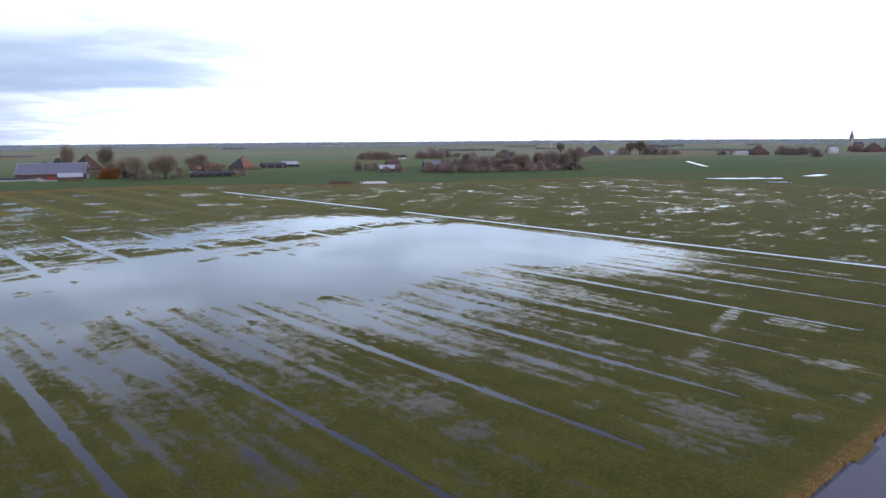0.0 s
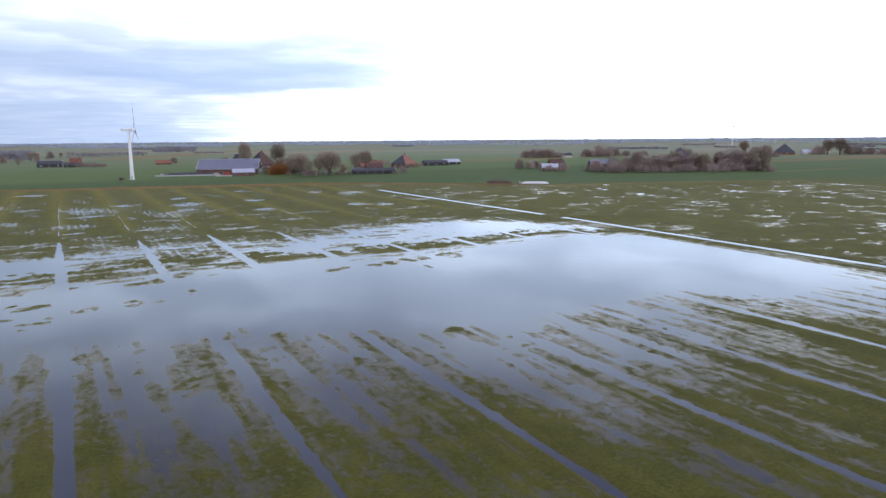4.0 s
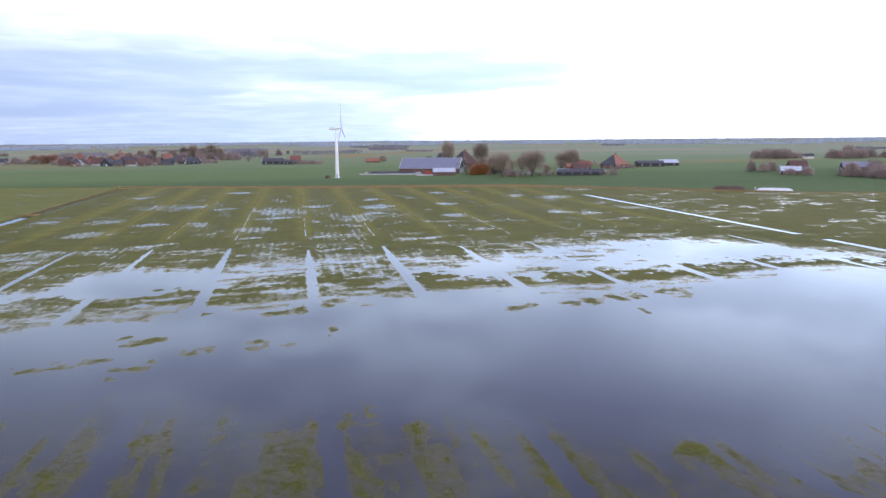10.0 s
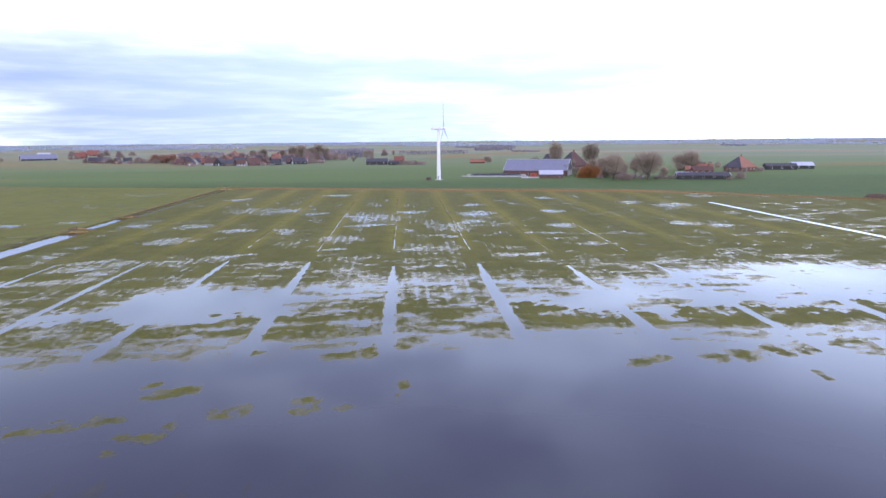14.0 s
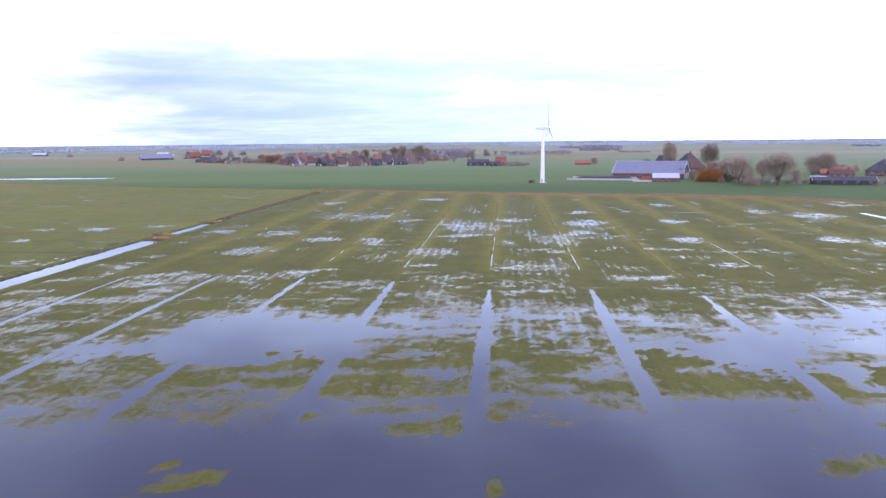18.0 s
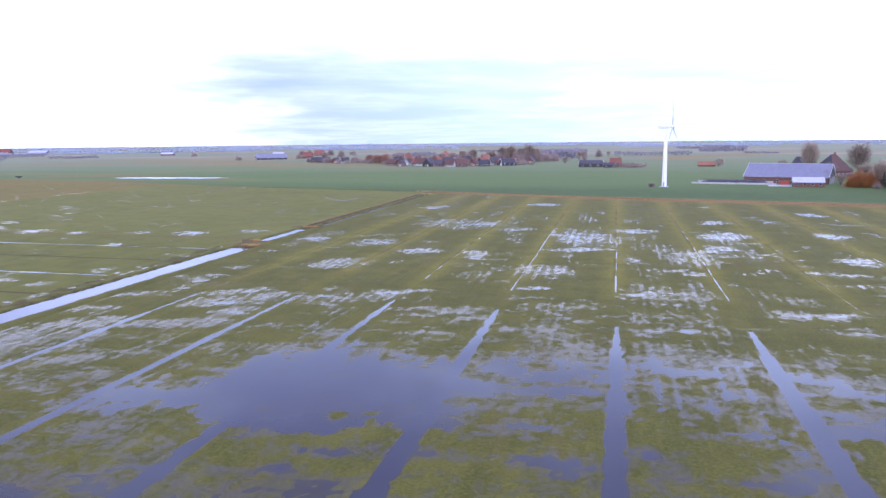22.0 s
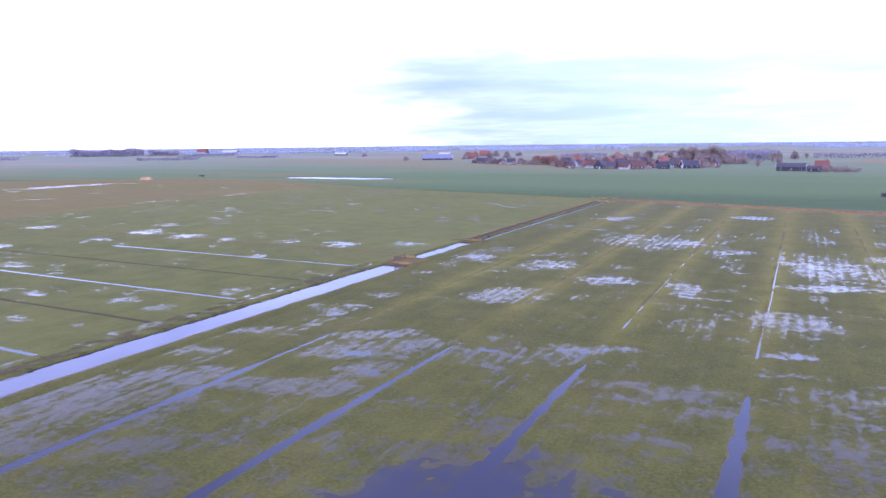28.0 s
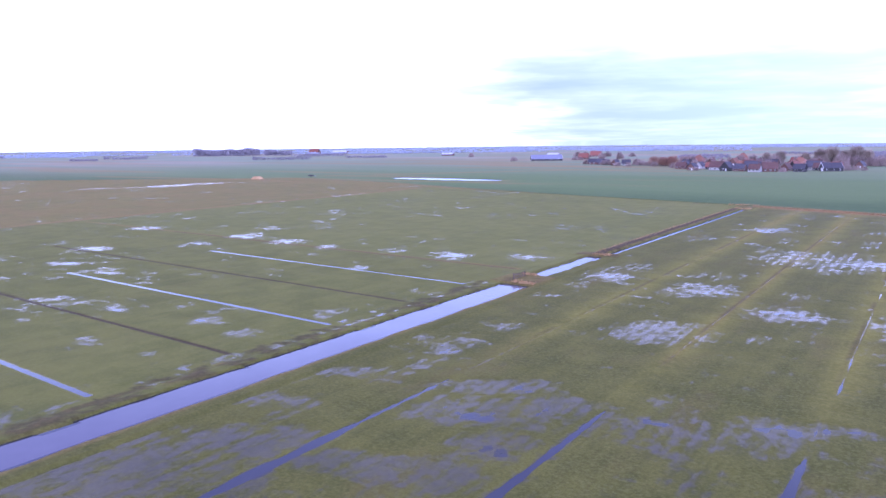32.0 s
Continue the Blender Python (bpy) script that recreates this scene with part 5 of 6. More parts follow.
tyre = mesh_of("tyre", turned([(0.28, 0.0), (0.5, 0.02), (0.56, 0.12), (0.5, 0.24), (0.28, 0.26)], 10), M["timber"])
for i in range(22):
    t = part("tyre", tyre, None, clamp)
    t.matrix_basis = pose(-16 + i * 1.5, tree_rng.uniform(-1.6, 1.6), 2.15)
box = thing("container", "orange-red steel container at the end of the yard", "container", pose(122.5, 537.0, GROUND_Z, 0, 0, -8))
part("body", boxes((0, 0, 0.15, 4.6, 2.2, 2.0), bevel=0.03), M["orange_paint"], box)
for sx in (-1.9, 1.9):
    part("skid", boxes((sx, 0, 0, 0.3, 2.3, 0.15)), M["grey"], box)
for sx in (-0.62, 0.62):
    part("door", boxes((2.33, sx, 0.3, 0.08, 1.0, 1.7)), M["orange_paint"], box)
slab = new("yard", mesh_of("yard", boxes((0, 0, -0.1, 26, 14, 0.17)), M["concrete"]))
slab.matrix_world = pose(126, 528, GROUND_Z + 0.02, 0, 0, -8)
tagged(slab, "pale concrete farmyard", "pavement", kind="structure")
lane = new("lane", mesh_of("lane", boxes((0, 0, -0.2, 129, 4.0, 0.36)), M["wet"]))
lane.matrix_world = pose(630.2, 341.3, GROUND_Z, 0, 0, 36)
tagged(lane, "straight concrete farm lane shining wet between green fields", "lane", kind="structure")
for x, y, s, kd in ((158, 634, 1.0, "tall"), (177.5, 600, 1.0, "tall"), (171, 527, 1.0, "broad"), (193, 515, 1.0, "broad"), (163, 541, 0.8, "broad"), (148, 528, 0.55, "round"), (205, 560, 0.8, "round"), (186, 575, 0.7, "slim"), (166, 618, 0.8, "round"), (145, 650, 0.8, "round"), (205, 520, 0.5, "round"), (180, 530, 0.75, "round"), (186, 521, 0.8, "broad"), (166, 524, 0.8, "broad"), (176, 517, 0.6, "round"), (201, 512, 0.6, "round"), (197, 530, 0.8, "broad"), (145, 545, 0.6, "round"), (155, 600, 0.7, "round")):
    plant(kd, x, y, s, "trees round the farm")
for x, y, s in ((151, 519, 0.95), (155, 518, 1.12), (159, 520, 1.0), (154, 523, 1.15)):
    plant("rust", x, y, s, "beech hedge by the farm")
for x, y, s in ((164, 513, 1.0), (165.6, 514, 0.8)):
    plant("conifer", x, y, s)
for x, y, s in ((175, 509, 0.6), (182, 512, 0.55), (188, 513, 0.5), (200, 512, 0.6), (170, 508, 0.5)):
    plant("low", x, y, s, "hedge by the farm")


def car(label, x, y, turn, paint):
    ob = thing("car", label, "car", pose(x, y, GROUND_Z + 0.05, 0, 0, turn), "parked cars")
    prof = [(-2.15, 0.35), (2.15, 0.35), (2.2, 0.75), (1.1, 0.9), (0.5, 1.42), (-1.5, 1.45), (-2.1, 0.95)]
    v = [(x0, s * 0.85, z0) for s in (-1, 1) for x0, z0 in prof]
    n = len(prof)
    f = [tuple(range(n)), tuple(range(n, 2 * n))] + [(i, (i + 1) % n, n + (i + 1) % n, n + i) for i in range(n)]
    part("body", solid(v, f), M[paint], ob)
    for s in (-1, 1):
        part("window", solid([(0.95, s * 0.87, 0.95), (0.45, s * 0.87, 1.35), (-1.4, s * 0.87, 1.37), (-1.75, s * 0.87, 0.98), (0.95, s * 0.855, 0.95), (0.45, s * 0.855, 1.35), (-1.4, s * 0.855, 1.37), (-1.75, s * 0.855, 0.98)], [(0, 1, 2, 3), (4, 5, 6, 7), (0, 1, 5, 4), (1, 2, 6, 5), (2, 3, 7, 6), (3, 0, 4, 7)]), M["glass"], ob)
        for wx in (-1.35, 1.35):
            w = part("wheel", shared(("wheel",), lambda: turned([(0.3, 0), (0.33, 0.04), (0.33, 0.18), (0.3, 0.22)], 14), M["black"]), None, ob)
            w.matrix_basis = pose(wx, s * 0.9, 0.33, 90 * s, 0, 0)
    return ob


car("silver car parked on a farm lane", 178, 506, 80, "grey")
car("pale grey car parked by a hedge", 185.5, 505, 70, "grey")
car("grey car parked by farm trees", 192, 500, 75, "grey")

house("barn", "dark-roofed barn behind the farmhouse", "barn", 161.0, 661.0, -13, 20, 11, 3.4, 12.0, "dark", "timber", hip=10.0, windows=3, chimney=False)

# ---- the second farm ----
house("farmhouse", "Frisian farmhouse with a steep orange and dark hipped roof", "farmhouse", 282.0, 577.0, 28, 17, 15, 3.0, 11.0, "orange", "brick", hip=3.0, windows=4, door=(3.0, 3.0, "timber"), roof_b="dark")
house("shed", "long low shed with a dark roof and white end wall", "shed", 217.0, 491.0, -14, 30, 10, 2.3, 3.9, "dark", "timber", windows=5, frame_material="grey", door=(2.6, 2.6, "timber"), chimney=False, trim="white")
house("house", "small house with an orange tiled roof", "house", 260.0, 594.0, -10, 9, 7, 2.6, 5.2, "orange", "brick", windows=3, door=(1.0, 2.1, "white"))
house("house", "small brick house with a brown roof behind a shed", "house", 240.0, 545.0, -10, 13, 8, 2.8, 5.4, "brown", "brick", windows=3, door=(1.0, 2.1, "white"))
house("shed", "long dark timber shed in a field", "shed", 322.0, 595.0, -12, 22, 10, 2.8, 4.6, "dark", "timber", windows=3, chimney=False)
house("shed", "low shed with a pale reflecting roof", "shed", 345.0, 606.0, -12, 15, 12, 2.6, 5.0, "pale", "timber", windows=2, chimney=False)
house("shed", "low brick shed with a weathered orange roof", "shed", 244.9, 572.5, -16, 10.4, 7.0, 2.0, 4.4, "orange", "brick", windows=2, chimney=False)
house("shed", "small shed with an orange tiled roof", "shed", 262.5, 586.0, -17, 5.8, 6.0, 2.2, 5.0, "orange", "brick", windows=2, chimney=False)
house("shed", "small pale shed beside a farm lane", "shed", 215.1, 517.0, -15, 7.9, 5.0, 1.8, 3.0, "pale", "timber", windows=2, chimney=False)
for x, y, s, kd in ((249, 587, 1.0, "broad"), (243, 592, 0.8, "broad"), (256, 596, 0.75, "round"), (263, 612, 0.6, "round"), (236, 575, 0.55, "round"), (292, 592, 0.6, "round"), (300, 585, 0.5, "low"), (296, 572, 0.6, "low")):
    plant(kd, x, y, s, "trees round the farm")
for x, y in ((270, 569), (274, 566), (278, 562), (230, 483), (200, 497)):
    plant("low", x, y, 0.6, "hedge by the farm")

for x, y, kd, size, wide in (
    (182, 487, "broad", 1.03, 1.06), (161, 486, "broad", 1.01, 0.93), (168, 490, "thicket", 0.64, 0.93), (171, 489, "thicket", 0.53, 0.91), (255, 598, "belt", 1.17, 0.98), (278, 634, "thicket", 0.69, 0.87), (288, 642, "thicket", 0.61, 1.01), (294, 640, "low", 0.93, 0.73), (181, 499, "low", 0.37, 1.35), (191, 497, "low", 0.43, 1.15), (195, 495, "low", 0.37, 1.35), (240, 490, "low", 0.88, 0.91), (247, 600, "low", 0.77, 0.81), (160, 511, "thicket", 0.37, 1.06),
):
    plant(kd, x, y, size, "trees round the farms", wide)

# ---- the silage heap at the corner of the pasture ----
heap = thing("dung_heap", "long dark brown heap beside the pasture", "heap", pose(233.5, 351.0, 0.2, 0, 0, -40))
part("pile", mound(15, 5, 2.0, 9), M["earth"], heap)
rolls = thing("silage_clamp", "low silage clamp wrapped in white film", "silage clamp", pose(249.5, 339.5, 0.2, 0, 0, -38))
part("cover", mound(16, 3.4, 1.4, 12), M["film"], rolls, "white film cover")
part("end_wall", boxes((-8.4, 0, -0.1, 0.6, 3.8, 1.5)), M["concrete"], rolls)

# ---- the third farm and the hut in the field ----
house("barn", "low dark timber barn with a pale gable edge", "barn", 10.0, 787.0, -4, 21, 10, 3.2, 6.0, "dark", "timber", windows=3, chimney=False, trim="white")
house("house", "house with a steep red tiled roof", "house", 32.0, 798.0, 0, 10, 8, 2.6, 7.8, "red", "brick", windows=3, door=(1.0, 2.1, "white"))
house("shed", "small dark shed beside a house", "shed", 27.0, 774.0, 0, 11, 6, 2.4, 4.0, "dark", "timber", windows=2, chimney=False)
house("hut", "low hut with a weathered orange roof", "hut", 112.0, 794.0, -8, 15, 7, 1.6, 4.4, "orange", "brick", windows=2, chimney=False)
plant("round", 121.5, 791, 0.62)
for x, y, s in ((24, 800, 0.9), (37, 790, 0.6), (43, 794, 0.8), (48, 794, 0.75), (53, 795, 0.6), (58, 798, 0.55), (38, 803, 0.8)):
    plant("low", x, y, s, "hedge by the house")
for x, y, s, kd in ((-12, 1000, 1.0, "round"), (-6, 1004, 0.9, "round"), (-19, 862, 0.62, "round"), (21, 1159, 0.7, "round")):
    plant(kd, x, y, s)

# ---- the village ----
ROOFS = {"o": "orange", "r": "red", "d": "dark", "b": "brown"}
ROOF_WORDS = {"o": "orange tiled", "r": "red tiled", "d": "dark tiled", "b": "brown tiled"}
VILLAGE = [
    (-295, 913, "d", 0), (-284, 915, "d", 0), (-223, 932, "d", 0), (-220, 965, "o", 2), (-163, 820, "b", 1), (-151, 806, "d", 1), (-178, 945, "o", 1), (-139, 800, "d", 0), (-131, 812, "d", 1),
    (-148, 877, "r", 1), (-116, 800, "b", 1), (-120, 826, "d", 0), (-107, 822, "b", 0), (-103, 838, "r", 1), (-94, 806, "d", 0), (-105, 877, "o", 2), (-75, 868, "r", 0), (-205, 1100, "o", 2),
]
VILLAGE += [(-126, 990, "r", 1), (-164, 860, "b", 0), (-134, 905, "d", 1), (-150, 925, "b", 1), (-186, 850, "d", 0), (-90, 850, "d", 1), (-240, 985, "r", 1), (-60, 905, "d", 0), (-182, 812, "d", 0), (-200, 838, "b", 0), (-172, 836, "r", 0), (-125, 790, "b", 0), (-84, 838, "b", 0), (-112, 856, "o", 0), (-140, 845, "d", 1), (-158, 890, "o", 0), (-95, 890, "b", 1), (-190, 905, "b", 1), (-210, 880, "d", 0)]
for x, y, c, size in VILLAGE:
    ln, wd, ev, rg = ((9, 7, 2.6, 6.4), (11.5, 8.5, 2.8, 7.8), (16, 12, 3.0, 10.6))[size]
    house("house", "village house with a steep " + ROOF_WORDS[c] + " roof", "house", x, y, tree_rng.choice((-12, 78, -8, 82, 20)), ln, wd, ev, rg, ROOFS[c], tree_rng.choice(("brick", "brick", "timber", "concrete", "brick")), hip=(3.0 if size == 2 else None), windows=3, door=(1.0, 2.1, "white"), group="village houses")
house("barn", "dark barn with white-edged gable at the village edge", "barn", -74, 826, 30, 15, 10, 2.8, 7.0, "dark", "timber", windows=3, door=(3.5, 3.2, "white"), chimney=False, trim="white", group="village houses")
for x, y, kd, s in ((-278, 933, "round", 0.9), (-240, 900, "russet", 1.0), (-234, 896, "russet", 0.95), (-228, 896, "russet", 1.0), (-246, 896, "round", 0.8), (-237, 974, "broad", 1.0), (-229, 976, "broad", 0.9), (-189, 973, "broad", 0.9), (-183, 990, "broad", 1.0), (-174, 1010, "broad", 1.0), (-153, 972, "broad", 1.0), (-138, 951, "broad", 1.0), (-119, 1005, "tall", 0.8), (-112, 1010, "tall", 0.75), (-103, 1012, "tall", 0.8), (-94, 1005, "tall", 0.75), (-80, 950, "broad", 1.1), (-72, 955, "broad", 1.0), (-65, 950, "broad", 1.1)):
    plant({"broad": "belt", "round": "thicket", "tall": "belt"}.get(kd, kd), x, y, s * (1.0 if kd == "tall" else 0.9), "village trees", 1.15)
for x, y, kd, s in ((-56, 952, "broad", 1.0), (-48, 949, "broad", 1.1), (-38, 955, "broad", 0.9), (-160, 930, "round", 0.9), (-115, 930, "round", 1.0), (-200, 930, "round", 0.8), (-210, 915, "round", 0.7), (-95, 920, "round", 1.0), (-127, 870, "round", 0.7), (-304, 925, "low", 1.3), (-268, 915, "low", 1.3), (-258, 912, "low", 1.2), (-190, 835, "low", 0.9), (-60, 850, "low", 0.9), (-52, 845, "low", 0.8),):
    plant({"broad": "belt", "round": "thicket", "tall": "belt"}.get(kd, kd), x, y, s * (1.0 if kd == "tall" else 0.9), "village trees", 1.15)
for x, y, kd, s in ((-170, 960, "round", 1.0), (-90, 975, "tall", 0.7), (-84, 1000, "broad", 1.1), (-150, 830, "round", 0.6), (-118, 840, "round", 0.7), (-170, 870, "broad", 0.7), (-100, 862, "round", 0.8), (-135, 885, "broad", 0.8), (-185, 925, "broad", 0.9), (-205, 950, "broad", 0.9), (-120, 960, "broad", 1.1), (-145, 990, "broad", 1.1), (-100, 955, "broad", 1.0), (-72, 890, "round", 0.9), (-215, 860, "low", 1.0), (-176, 800, "low", 0.8), (-105, 795, "low", 0.8), (-64, 838, "low", 0.9)):
    plant({"broad": "belt", "round": "thicket", "tall": "belt"}.get(kd, kd), x, y, s * (1.0 if kd == "tall" else 0.9), "village trees", 1.15)

for x, y, kd, size, wide in (
    (-279, 933, "thicket", 0.91, 0.93), (-251, 910, "russet", 0.90, 1.30), (-241, 910, "thicket", 1.15, 0.80), (-231, 909, "russet", 0.95, 1.22), (-233, 949, "thicket", 1.13, 0.76), (-223, 948, "belt", 1.02, 0.80), (-222, 970, "thicket", 1.22, 0.71), (-213, 991, "thicket", 1.02, 0.87), (-286, 894, "low", 0.90, 1.15), (-273, 893, "low", 0.90, 1.15), (-187, 869, "low", 0.74, 1.15), (42, 770, "low", 0.79, 1.15), (48, 770, "low", 0.70, 1.30), (54, 770, "low", 0.61, 1.48), (34, 770, "thicket", 0.68, 0.82), (8, 1145, "belt", 1.02, 1.08), (-5, 990, "thicket", 0.84, 0.76), (127, 819, "thicket", 0.80, 0.76),
):
    plant(kd, x, y, size, "village trees", wide)

for x, y, size in ((-153, 975, 0.72), (-138, 968, 0.80), (-114, 962, 0.72), (-101, 966, 0.88), (-90, 958, 0.92), (-80, 970, 0.85), (-69, 962, 0.93), (-60, 968, 0.86)):
    plant("tall", x, y, size * 0.88, "tall trees behind the village", 1.35)

# ---- the belt of bare trees and the houses east of the pasture ----
belt_rng = random.Random(5)
for i in range(52):
    f = i / 51.0
    x = 362 + 108 * f + belt_rng.uniform(-6, 6)
    y = 404 - 52 * f + belt_rng.uniform(-8, 26) + 18 * math.sin(f * math.pi)
    rise = 0.72 + 0.40 * math.exp(-((f - 0.27) / 0.07) ** 2) + 0.35 * math.exp(-((f - 0.55) / 0.12) ** 2) + 0.65 * math.exp(-((f - 0.95) / 0.12) ** 2)
    plant(belt_rng.choice(("belt", "thicket", "belt", "slim")), x, y, rise * belt_rng.uniform(0.75, 1.1), "tree belt", 1.2)
for i in range(34):
    f = i / 33.0
    plant("low", 360 + 112 * f + belt_rng.uniform(-4, 4), 398 - 50 * f + belt_rng.uniform(-4, 14), belt_rng.uniform(0.5, 1.2), "undergrowth of the tree belt")
for x, y, k_, s_ in ((345, 492, "belt", 0.7), (352, 488, "thicket", 0.8), (360, 490, "belt", 0.7), (348, 440, "thicket", 0.7), (340, 446, "low", 1.0), (372, 432, "belt", 0.7), (366, 428, "low", 1.0)):
    plant(k_, x, y, s_, "tree belt")
for nm, lb, ct, x, y, tn, ln, wd, ev, rg, rf, wl in (
    ("house", "low house with a pale roof at the tree belt", "house", 345, 452, -30, 12, 8, 2.6, 5.2, "pale", "brick"),
    ("shed", "dark shed with a shining roof edge", "shed", 357, 462, -35, 15, 8, 2.6, 4.6, "dark", "timber"),
    ("house", "red-roofed house behind bare trees", "house", 470, 402, -30, 13, 9, 2.8, 6.6, "red", "brick"),
    ("barn", "blue-grey roofed barn behind bare trees", "barn", 412, 470, -30, 20, 12, 3.2, 6.4, "sheet", "timber"),
    ("house", "brown-roofed house among trees", "house", 392, 505, -20, 12, 9, 2.8, 6.4, "brown", "brick"),
    ("farmhouse", "large dark-roofed farmhouse among bare trees", "farmhouse", 545, 512, -20, 22, 18, 3.0, 13.0, "dark", "brick"),
    ("farmhouse", "dark-roofed farmhouse far across the fields", "farmhouse", 842, 612, -30, 20, 16, 3.0, 13.0, "dark", "brick"),
    ("house", "white house beside a dark farm", "house", 862, 594, -30, 12, 9, 3.0, 6.0, "pale", "render"),
    ("house", "small red-roofed house by far trees", "house", 606, 716, -20, 14, 9, 2.8, 6.0, "red", "brick"),
    ("house", "low pale-walled house by far trees", "house", 560, 706, -20, 16, 8, 2.6, 5.0, "dark", "render"),
    ("farmhouse", "big brown-roofed farmhouse far across the fields", "farmhouse", 965, 432, -30, 22, 18, 3.0, 13.0, "brown", "brick"),
    ("shed", "pale-roofed shed far across the fields", "shed", 948, 448, -30, 18, 10, 3.0, 5.2, "pale", "render"),
    ("farmhouse", "brown-roofed farmhouse at a far village edge", "farmhouse", 1198, 362, -40, 24, 18, 3.0, 14.0, "brown", "brick"),
    ("house", "white-walled house at a far village edge", "house", 1110, 388, -40, 12, 9, 4.0, 9.0, "pale", "render"),
    ("house", "red-roofed house at a far village edge", "house", 1262, 410, -40, 14, 10, 3.0, 8.0, "red", "brick"),
):
    house(nm, lb, ct, x, y, tn, ln, wd, ev, rg, rf, wl, hip=(3.0 if nm == "farmhouse" else None), windows=3, door=(1.2, 2.2, "white"), chimney=nm != "shed")
for x, y, kd, s in ((525, 722, "broad", 1.0), (532, 715, "broad", 0.9), (540, 710, "broad", 0.9), (518, 728, "broad", 0.8), (550, 706, "low", 1.2), (628, 722, "broad", 1.1), (640, 705, "broad", 0.9), (650, 696, "round", 0.8), (664, 690, "round", 0.7), (683, 699, "round", 0.7), (600, 690, "round", 0.9), (610, 685, "broad", 1.0), (590, 700, "broad", 0.8), (873, 573, "tall", 0.75), (882, 563, "tall", 0.8), (896, 548, "broad", 0.9), (905, 538, "broad", 0.8), (925, 532, "round", 0.9), (939, 543, "round", 0.8), (866, 580, "broad", 1.0), (890, 556, "broad", 1.1)):
    plant({"broad": "belt", "round": "thicket"}.get(kd, kd), x, y, s * 1.12, "far farm trees", 1.35)
for x, y, kd, s in ((977, 404, "broad", 1.0), (984, 394, "broad", 0.9), (990, 384, "broad", 1.0), (898, 332, "broad", 0.8), (955, 460, "round", 0.8), (940, 470, "round", 0.7), (1180, 380, "broad", 1.0), (1210, 345, "broad", 1.0), (1230, 372, "broad", 0.9), (1245, 400, "broad", 1.0), (1140, 400, "broad", 0.9), (1090, 410, "broad", 0.9), (808, 646, "tall", 0.7), (830, 630, "broad", 1.0), (822, 640, "broad", 0.9), (748, 558, "low", 1.0), (560, 520, "broad", 1.1), (552, 500, "round", 1.0), (535, 520, "round", 0.9), (845, 640, "broad", 0.9)):
    plant({"broad": "belt", "round": "thicket"}.get(kd, kd), x, y, s * 1.12, "far farm trees", 1.35)
church = thing("church", "far village church with a slender grey spire", "church", pose(1525, 500, GROUND_Z, 0, 0, -30))
part("tower", boxes((0, 0, -0.3, 5, 5, 20)), M["concrete"], church)
# spire takes the paler sheet colour as a stand-in for haze
part("spire", solid([(-3.2, -3.2, 19.7), (3.2, -3.2, 19.7), (3.2, 3.2, 19.7), (-3.2, 3.2, 19.7), (0, 0, 37)], [(0, 3, 2, 1), (0, 1, 4), (1, 2, 4), (2, 3, 4), (3, 0, 4)]), M["sheet"], church, "slender grey spire")
part("nave", gable_walls(22, 10, 7, 12), M["brick"], church).matrix_basis = pose(14, 0, 0)
part("roof", gable_roof(22, 10, 7, 12), M["dark"], church).matrix_basis = pose(14, 0, 0)

# ---- the west ----
house("barn", "long barn with a blue-grey roof in the fields", "barn", -470, 1085, 34, 44, 18, 2.6, 8.4, "sheet", "timber", windows=4, door=(4.0, 3.2, "white"), chimney=False, trim="white")
house("house", "red-roofed house behind a far barn", "house", -450, 1170, 10, 15, 10, 3.0, 9.0, "red", "brick", windows=3, door=(1.0, 2.1, "white"))
for x, y, rf, ln, wd, ev, rg, nm, lb in ((-333, 942, "dark", 13, 8, 2.8, 6.6, "house", "village house with a dark roof and pale dormers"), (-318, 932, "dark", 13, 8, 2.8, 6.6, "house", "village house with a dark roof and pale dormers"), (-590, 1345, "pale", 20, 12, 3.0, 6.4, "shed", "far shed with a pale roof"), (-885, 1425, "pale", 26, 12, 3.0, 6.4, "shed", "far shed with a pale roof"), (-500, 1330, "red", 18, 12, 3.4, 10.0, "house", "far red-roofed house among trees"), (-1570, 1690, "red", 30, 20, 4.0, 15.0, "farmhouse", "far red-roofed farmhouse on the plain"), (-1490, 1720, "pale", 50, 20, 4.0, 9.0, "shed", "far long shed with a pale roof")):
    house(nm, lb, nm, x, y, 12, ln, wd, ev, rg, rf, "brick", windows=3, door=(1.2, 2.2, "white"), chimney=False)
for x, y, kd, s in ((-504, 1050, "low", 1.3), (-438, 1112, "round", 0.8), (-432, 1118, "round", 0.7), (-345, 945, "round", 0.7), (-310, 922, "low", 1.3), (-739, 1296, "round", 0.9), (-520, 1330, "broad", 1.0), (-540, 1340, "broad", 0.9), (-480, 1335, "broad", 1.0), (-460, 1338, "broad", 0.9), (-440, 1345, "round", 1.0), (-425, 1180, "broad", 0.9), (-400, 1190, "round", 1.0)):
    plant({"broad": "belt", "round": "thicket"}.get(kd, kd), x, y, s * 0.95, "far trees", 1.2)
mound_west = thing("earth_mound", "orange-brown earth mound at a field corner", "mound", pose(-437, 532, 0.1, 0, 0, 20))
part("pile", mound(9, 6, 2.4, 31), M["reed"], mound_west)
trough = thing("trailer", "small dark farm trailer standing in the field", "trailer", pose(-425, 578, GROUND_Z, 0, 0, 30))
part("bed", boxes((0, 0, 0.7, 4.4, 2.0, 0.9), bevel=0.03), M["timber"], trough)
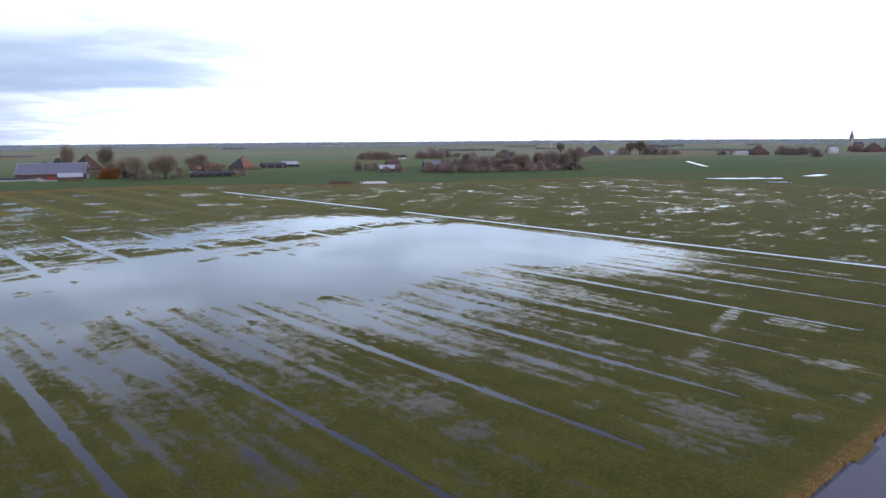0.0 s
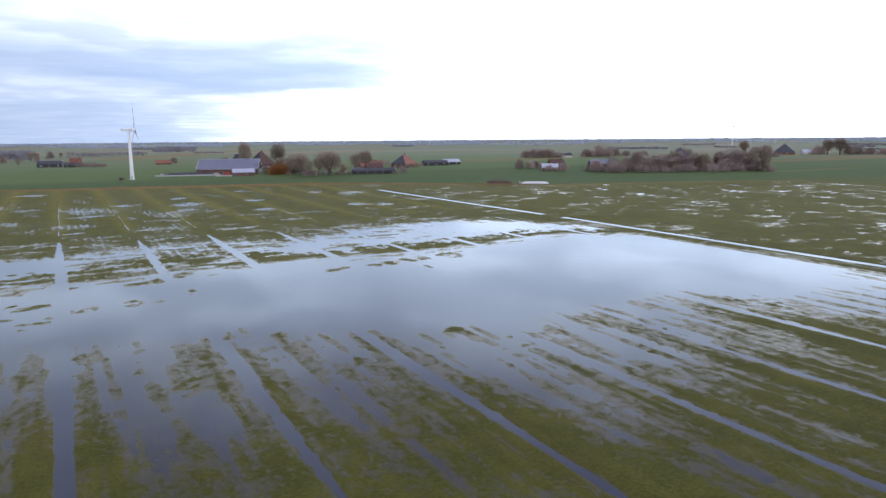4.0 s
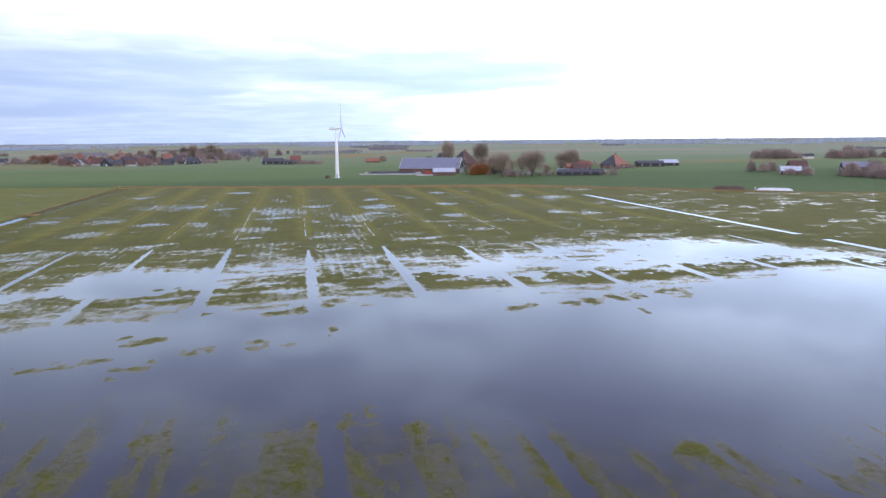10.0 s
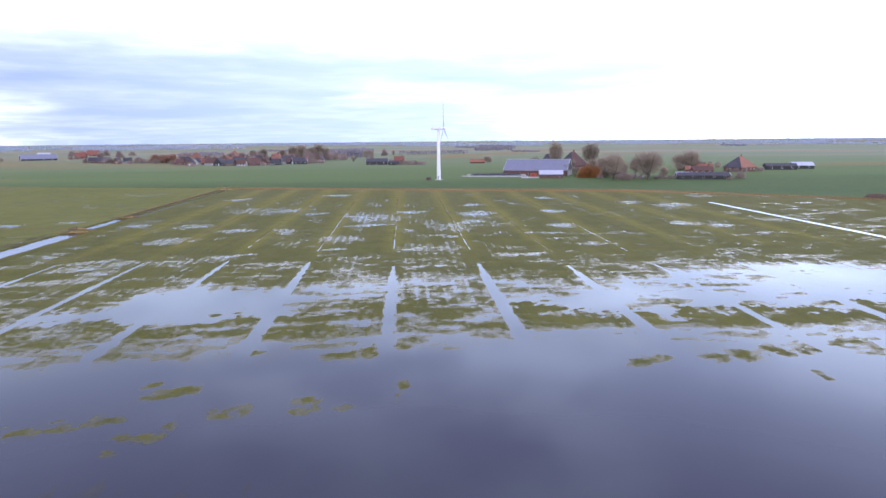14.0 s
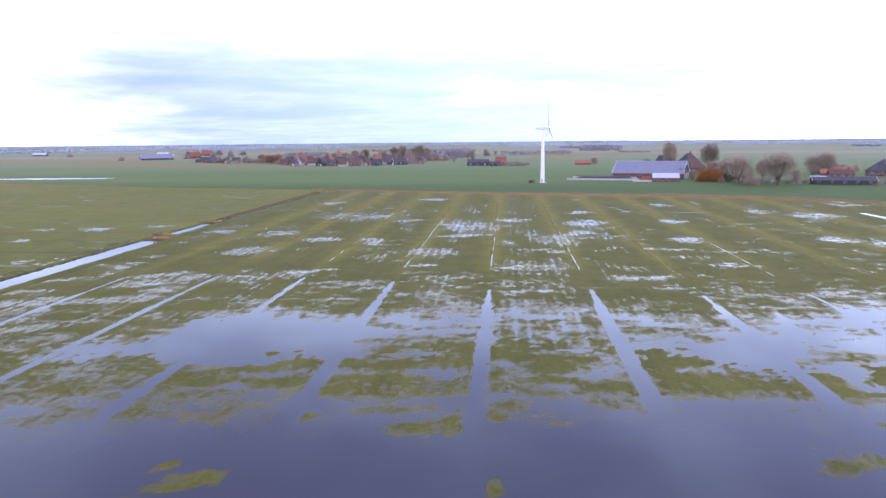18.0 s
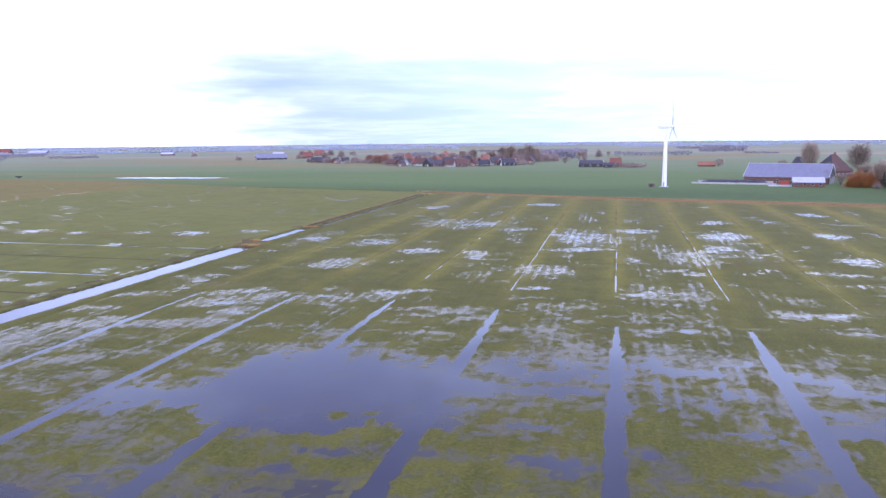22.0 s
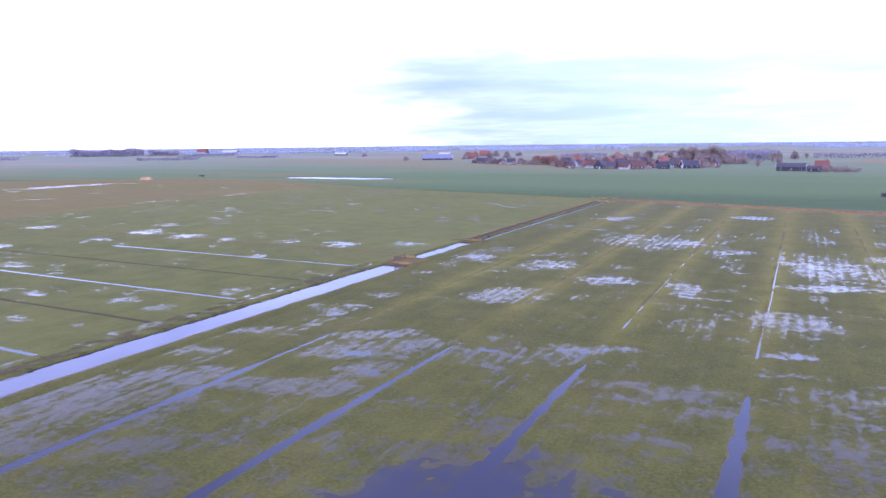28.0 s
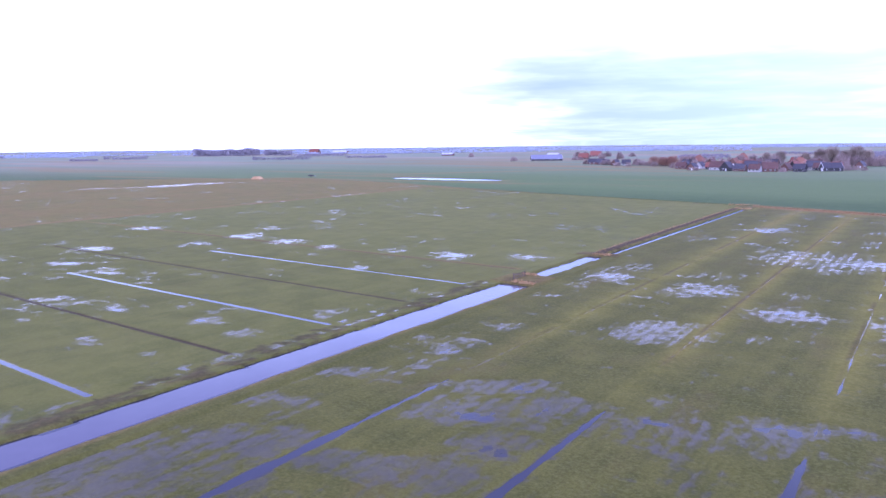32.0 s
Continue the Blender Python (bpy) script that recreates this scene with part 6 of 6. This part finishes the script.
for s in (-1, 1):
    w = part("wheel", turned([(0.45, 0), (0.5, 0.06), (0.5, 0.24), (0.45, 0.3)], 14), M["black"], trough)
    w.matrix_basis = pose(0, s * 1.0, 0.5, 90 * s, 0, 0)
part("drawbar", boxes((2.9, 0, 0.72, 1.6, 0.12, 0.12), (3.6, 0, 0, 0.1, 0.1, 0.8)), M["grey"], trough)


# ---- far woods, hedges and roofs along the horizon ----


def woods(name, label, specs, seed, material, category="woodland"):
    """Belts of trees as many small upright clumps: x, y of both ends, depth, height, clumps."""
    rng = np.random.RandomState(seed)
    verts, faces = [], []
    for x0, y0, x1, y1, depth, height, count, size in specs:
        f = rng.rand(count)
        side = rng.uniform(-0.5, 0.5, count) * depth
        ln = math.hypot(x1 - x0, y1 - y0)
        nx_, ny_ = -(y1 - y0) / ln, (x1 - x0) / ln
        px, py = x0 + (x1 - x0) * f + nx_ * side, y0 + (y1 - y0) * f + ny_ * side
        tall = height * (0.55 + 0.45 * np.abs(lattice(f * ln / 45.0, f * 0 + seed, 5)) + 0.15 * rng.rand(count))
        z = tall * rng.rand(count) ** 0.6
        for i in range(count):
            k = len(verts)
            a = rng.uniform(0, 6.28)
            dx, dy, s = math.cos(a), math.sin(a), size * rng.uniform(0.5, 1.1)
            zc = max(0.3, min(z[i], tall[i] - s * 0.3))
            verts += [(px[i] - dx * s, py[i] - dy * s, zc - s * rng.uniform(0.3, 0.7)), (px[i] + dx * s, py[i] + dy * s, zc - s * rng.uniform(0.2, 0.6)), (px[i] + dx * s * 0.7, py[i] + dy * s * 0.7, zc + s * rng.uniform(0.3, 0.8)), (px[i] - dx * s * 0.5, py[i] - dy * s * 0.5, zc + s * rng.uniform(0.3, 0.9))]
            faces.append((k, k + 1, k + 2, k + 3))
    me = bpy.data.meshes.new(name)
    me.from_pydata(verts, [], faces)
    me.materials.append(material)
    return tagged(new(name, me), label, category, kind="stuff")


woods("far_woods", "block of dark bare woodland on the plain", [(-1600, 1290, -1480, 1400, 60, 19, 2600, 3.0), (-1480, 1420, -1430, 1470, 40, 15, 900, 3.0)], 3, M["hazed_wood"])
woods("far_woods", "bare woodland behind the village", [(-80, 1060, -10, 1080, 40, 13, 900, 1.8), (-110, 1240, -20, 1270, 50, 12, 900, 2.0), (180, 1500, 260, 1490, 40, 11, 500, 2.2), (-330, 1250, -260, 1240, 40, 8, 400, 2.0)], 4, M["hazed_wood"])
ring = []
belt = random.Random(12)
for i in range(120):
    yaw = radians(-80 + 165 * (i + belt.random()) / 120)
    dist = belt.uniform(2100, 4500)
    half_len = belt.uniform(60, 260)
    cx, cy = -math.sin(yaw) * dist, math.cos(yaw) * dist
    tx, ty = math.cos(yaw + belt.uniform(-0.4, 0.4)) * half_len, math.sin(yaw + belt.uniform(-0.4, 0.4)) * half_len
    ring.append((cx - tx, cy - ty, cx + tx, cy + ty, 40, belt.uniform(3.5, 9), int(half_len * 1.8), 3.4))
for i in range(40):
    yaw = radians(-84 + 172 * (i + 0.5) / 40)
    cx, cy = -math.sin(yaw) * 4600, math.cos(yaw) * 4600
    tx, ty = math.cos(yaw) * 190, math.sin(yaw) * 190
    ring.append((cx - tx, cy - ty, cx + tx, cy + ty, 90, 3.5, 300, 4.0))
woods("distant_woods", "long low line of woods on the horizon, tinted blue-grey for haze", ring, 9, M["far"])
hedges = []
for i in range(24):
    yaw = radians(-75 + 150 * belt.random())
    dist = belt.uniform(1150, 2200)
    cx, cy = -math.sin(yaw) * dist, math.cos(yaw) * dist
    half_len = belt.uniform(15, 70)
    tx, ty = math.cos(yaw + belt.uniform(-0.5, 0.5)) * half_len, math.sin(yaw + belt.uniform(-0.5, 0.5)) * half_len
    hedges.append((cx - tx, cy - ty, cx + tx, cy + ty, 14, belt.uniform(3, 7), int(half_len * 9), 1.5))
woods("far_hedges", "scattered bare trees and hedges across the plain", hedges, 10, M["hazed_wood"], "hedges")

# ---- dead reed on the dams, banks and along the pasture's edge ----


def reeds(name, label, clumps, seed):
    rng = np.random.RandomState(seed)
    verts, faces = [], []
    for cx, cy, rx, ry, z0, count, height in clumps:
        for i in range(count):
            x, y = cx + rng.uniform(-1, 1) * rx, cy + rng.uniform(-1, 1) * ry
            hgt = height * rng.uniform(0.5, 1.1)
            a, lean = rng.uniform(0, 6.28), rng.uniform(-0.35, 0.35, 2)
            w = 0.09 + 0.07 * rng.rand()
            dx, dy = math.cos(a) * w, math.sin(a) * w
            k = len(verts)
            verts += [(x - dx, y - dy, z0), (x + dx, y + dy, z0), (x + lean[0] * hgt, y + lean[1] * hgt, z0 + hgt)]
            faces.append((k, k + 1, k + 2))
    me = bpy.data.meshes.new(name)
    me.from_pydata(verts, [], faces)
    me.materials.append(M["reed"])
    return tagged(new(name, me), label, "reeds", kind="stuff")



def field_gate(x, y, turn):
    ob = thing("field_gate", "weathered brown wooden field gate on an earth dam", "gate", pose(x, y, 0.4, 0, 0, turn))
    for px in (-1.9, 1.9):
        part("post", turned([(0.09, -0.4), (0.09, 1.15), (0.06, 1.2)], 8), M["bark"], ob).matrix_basis = pose(px, 0, 0)
    for z in (0.25, 0.55, 0.85, 1.1):
        part("bar", boxes((0, 0, z * 0.85, 3.6, 0.05, 0.08)), M["bark"], ob)
    brace = part("brace", boxes((0, 0.05, 0, 3.4, 0.04, 0.07)), M["bark"], ob)
    brace.matrix_basis = pose(0, 0, 0.58, 0, 12, 0)
    return ob


field_gate(-60.6, 284.0, 84)
fringe = []
for i in range(210):
    x = -56 + 300 * i / 209.0
    fringe.append((x, float(north_edge(x)) - 0.6, 1.2, 1.3, 0.1, 20, 0.75))
reeds("reeds", "strip of dead orange-brown reed along the pasture edge", fringe, 41)
reeds("reeds", "dead reed and rushes on two small earth dams", [(-57.6, 280.3, 2.4, 0.7, 0.3, 150, 0.6), (-60.5, 288.2, 1.8, 0.6, 0.3, 120, 0.6), (-58.5, 319.0, 2.2, 0.8, 0.3, 130, 0.6), (-58, 453, 3, 2.5, 0.2, 130, 0.7), (-61.5, 470, 6, 2, 0.2, 130, 0.7)], 42)
side_reeds = []
for i in range(64):
    side_reeds.append((-61.2, 323 + i * 2.0, 0.7, 1.0, 0.25, 12, 0.5))
for i in range(60):
    side_reeds.append((-20 + i * 3.0, 20.9, 1.5, 0.45, 0.05, 30, 0.5))
reeds("reeds", "dead grass hanging along ditch banks", side_reeds, 43)
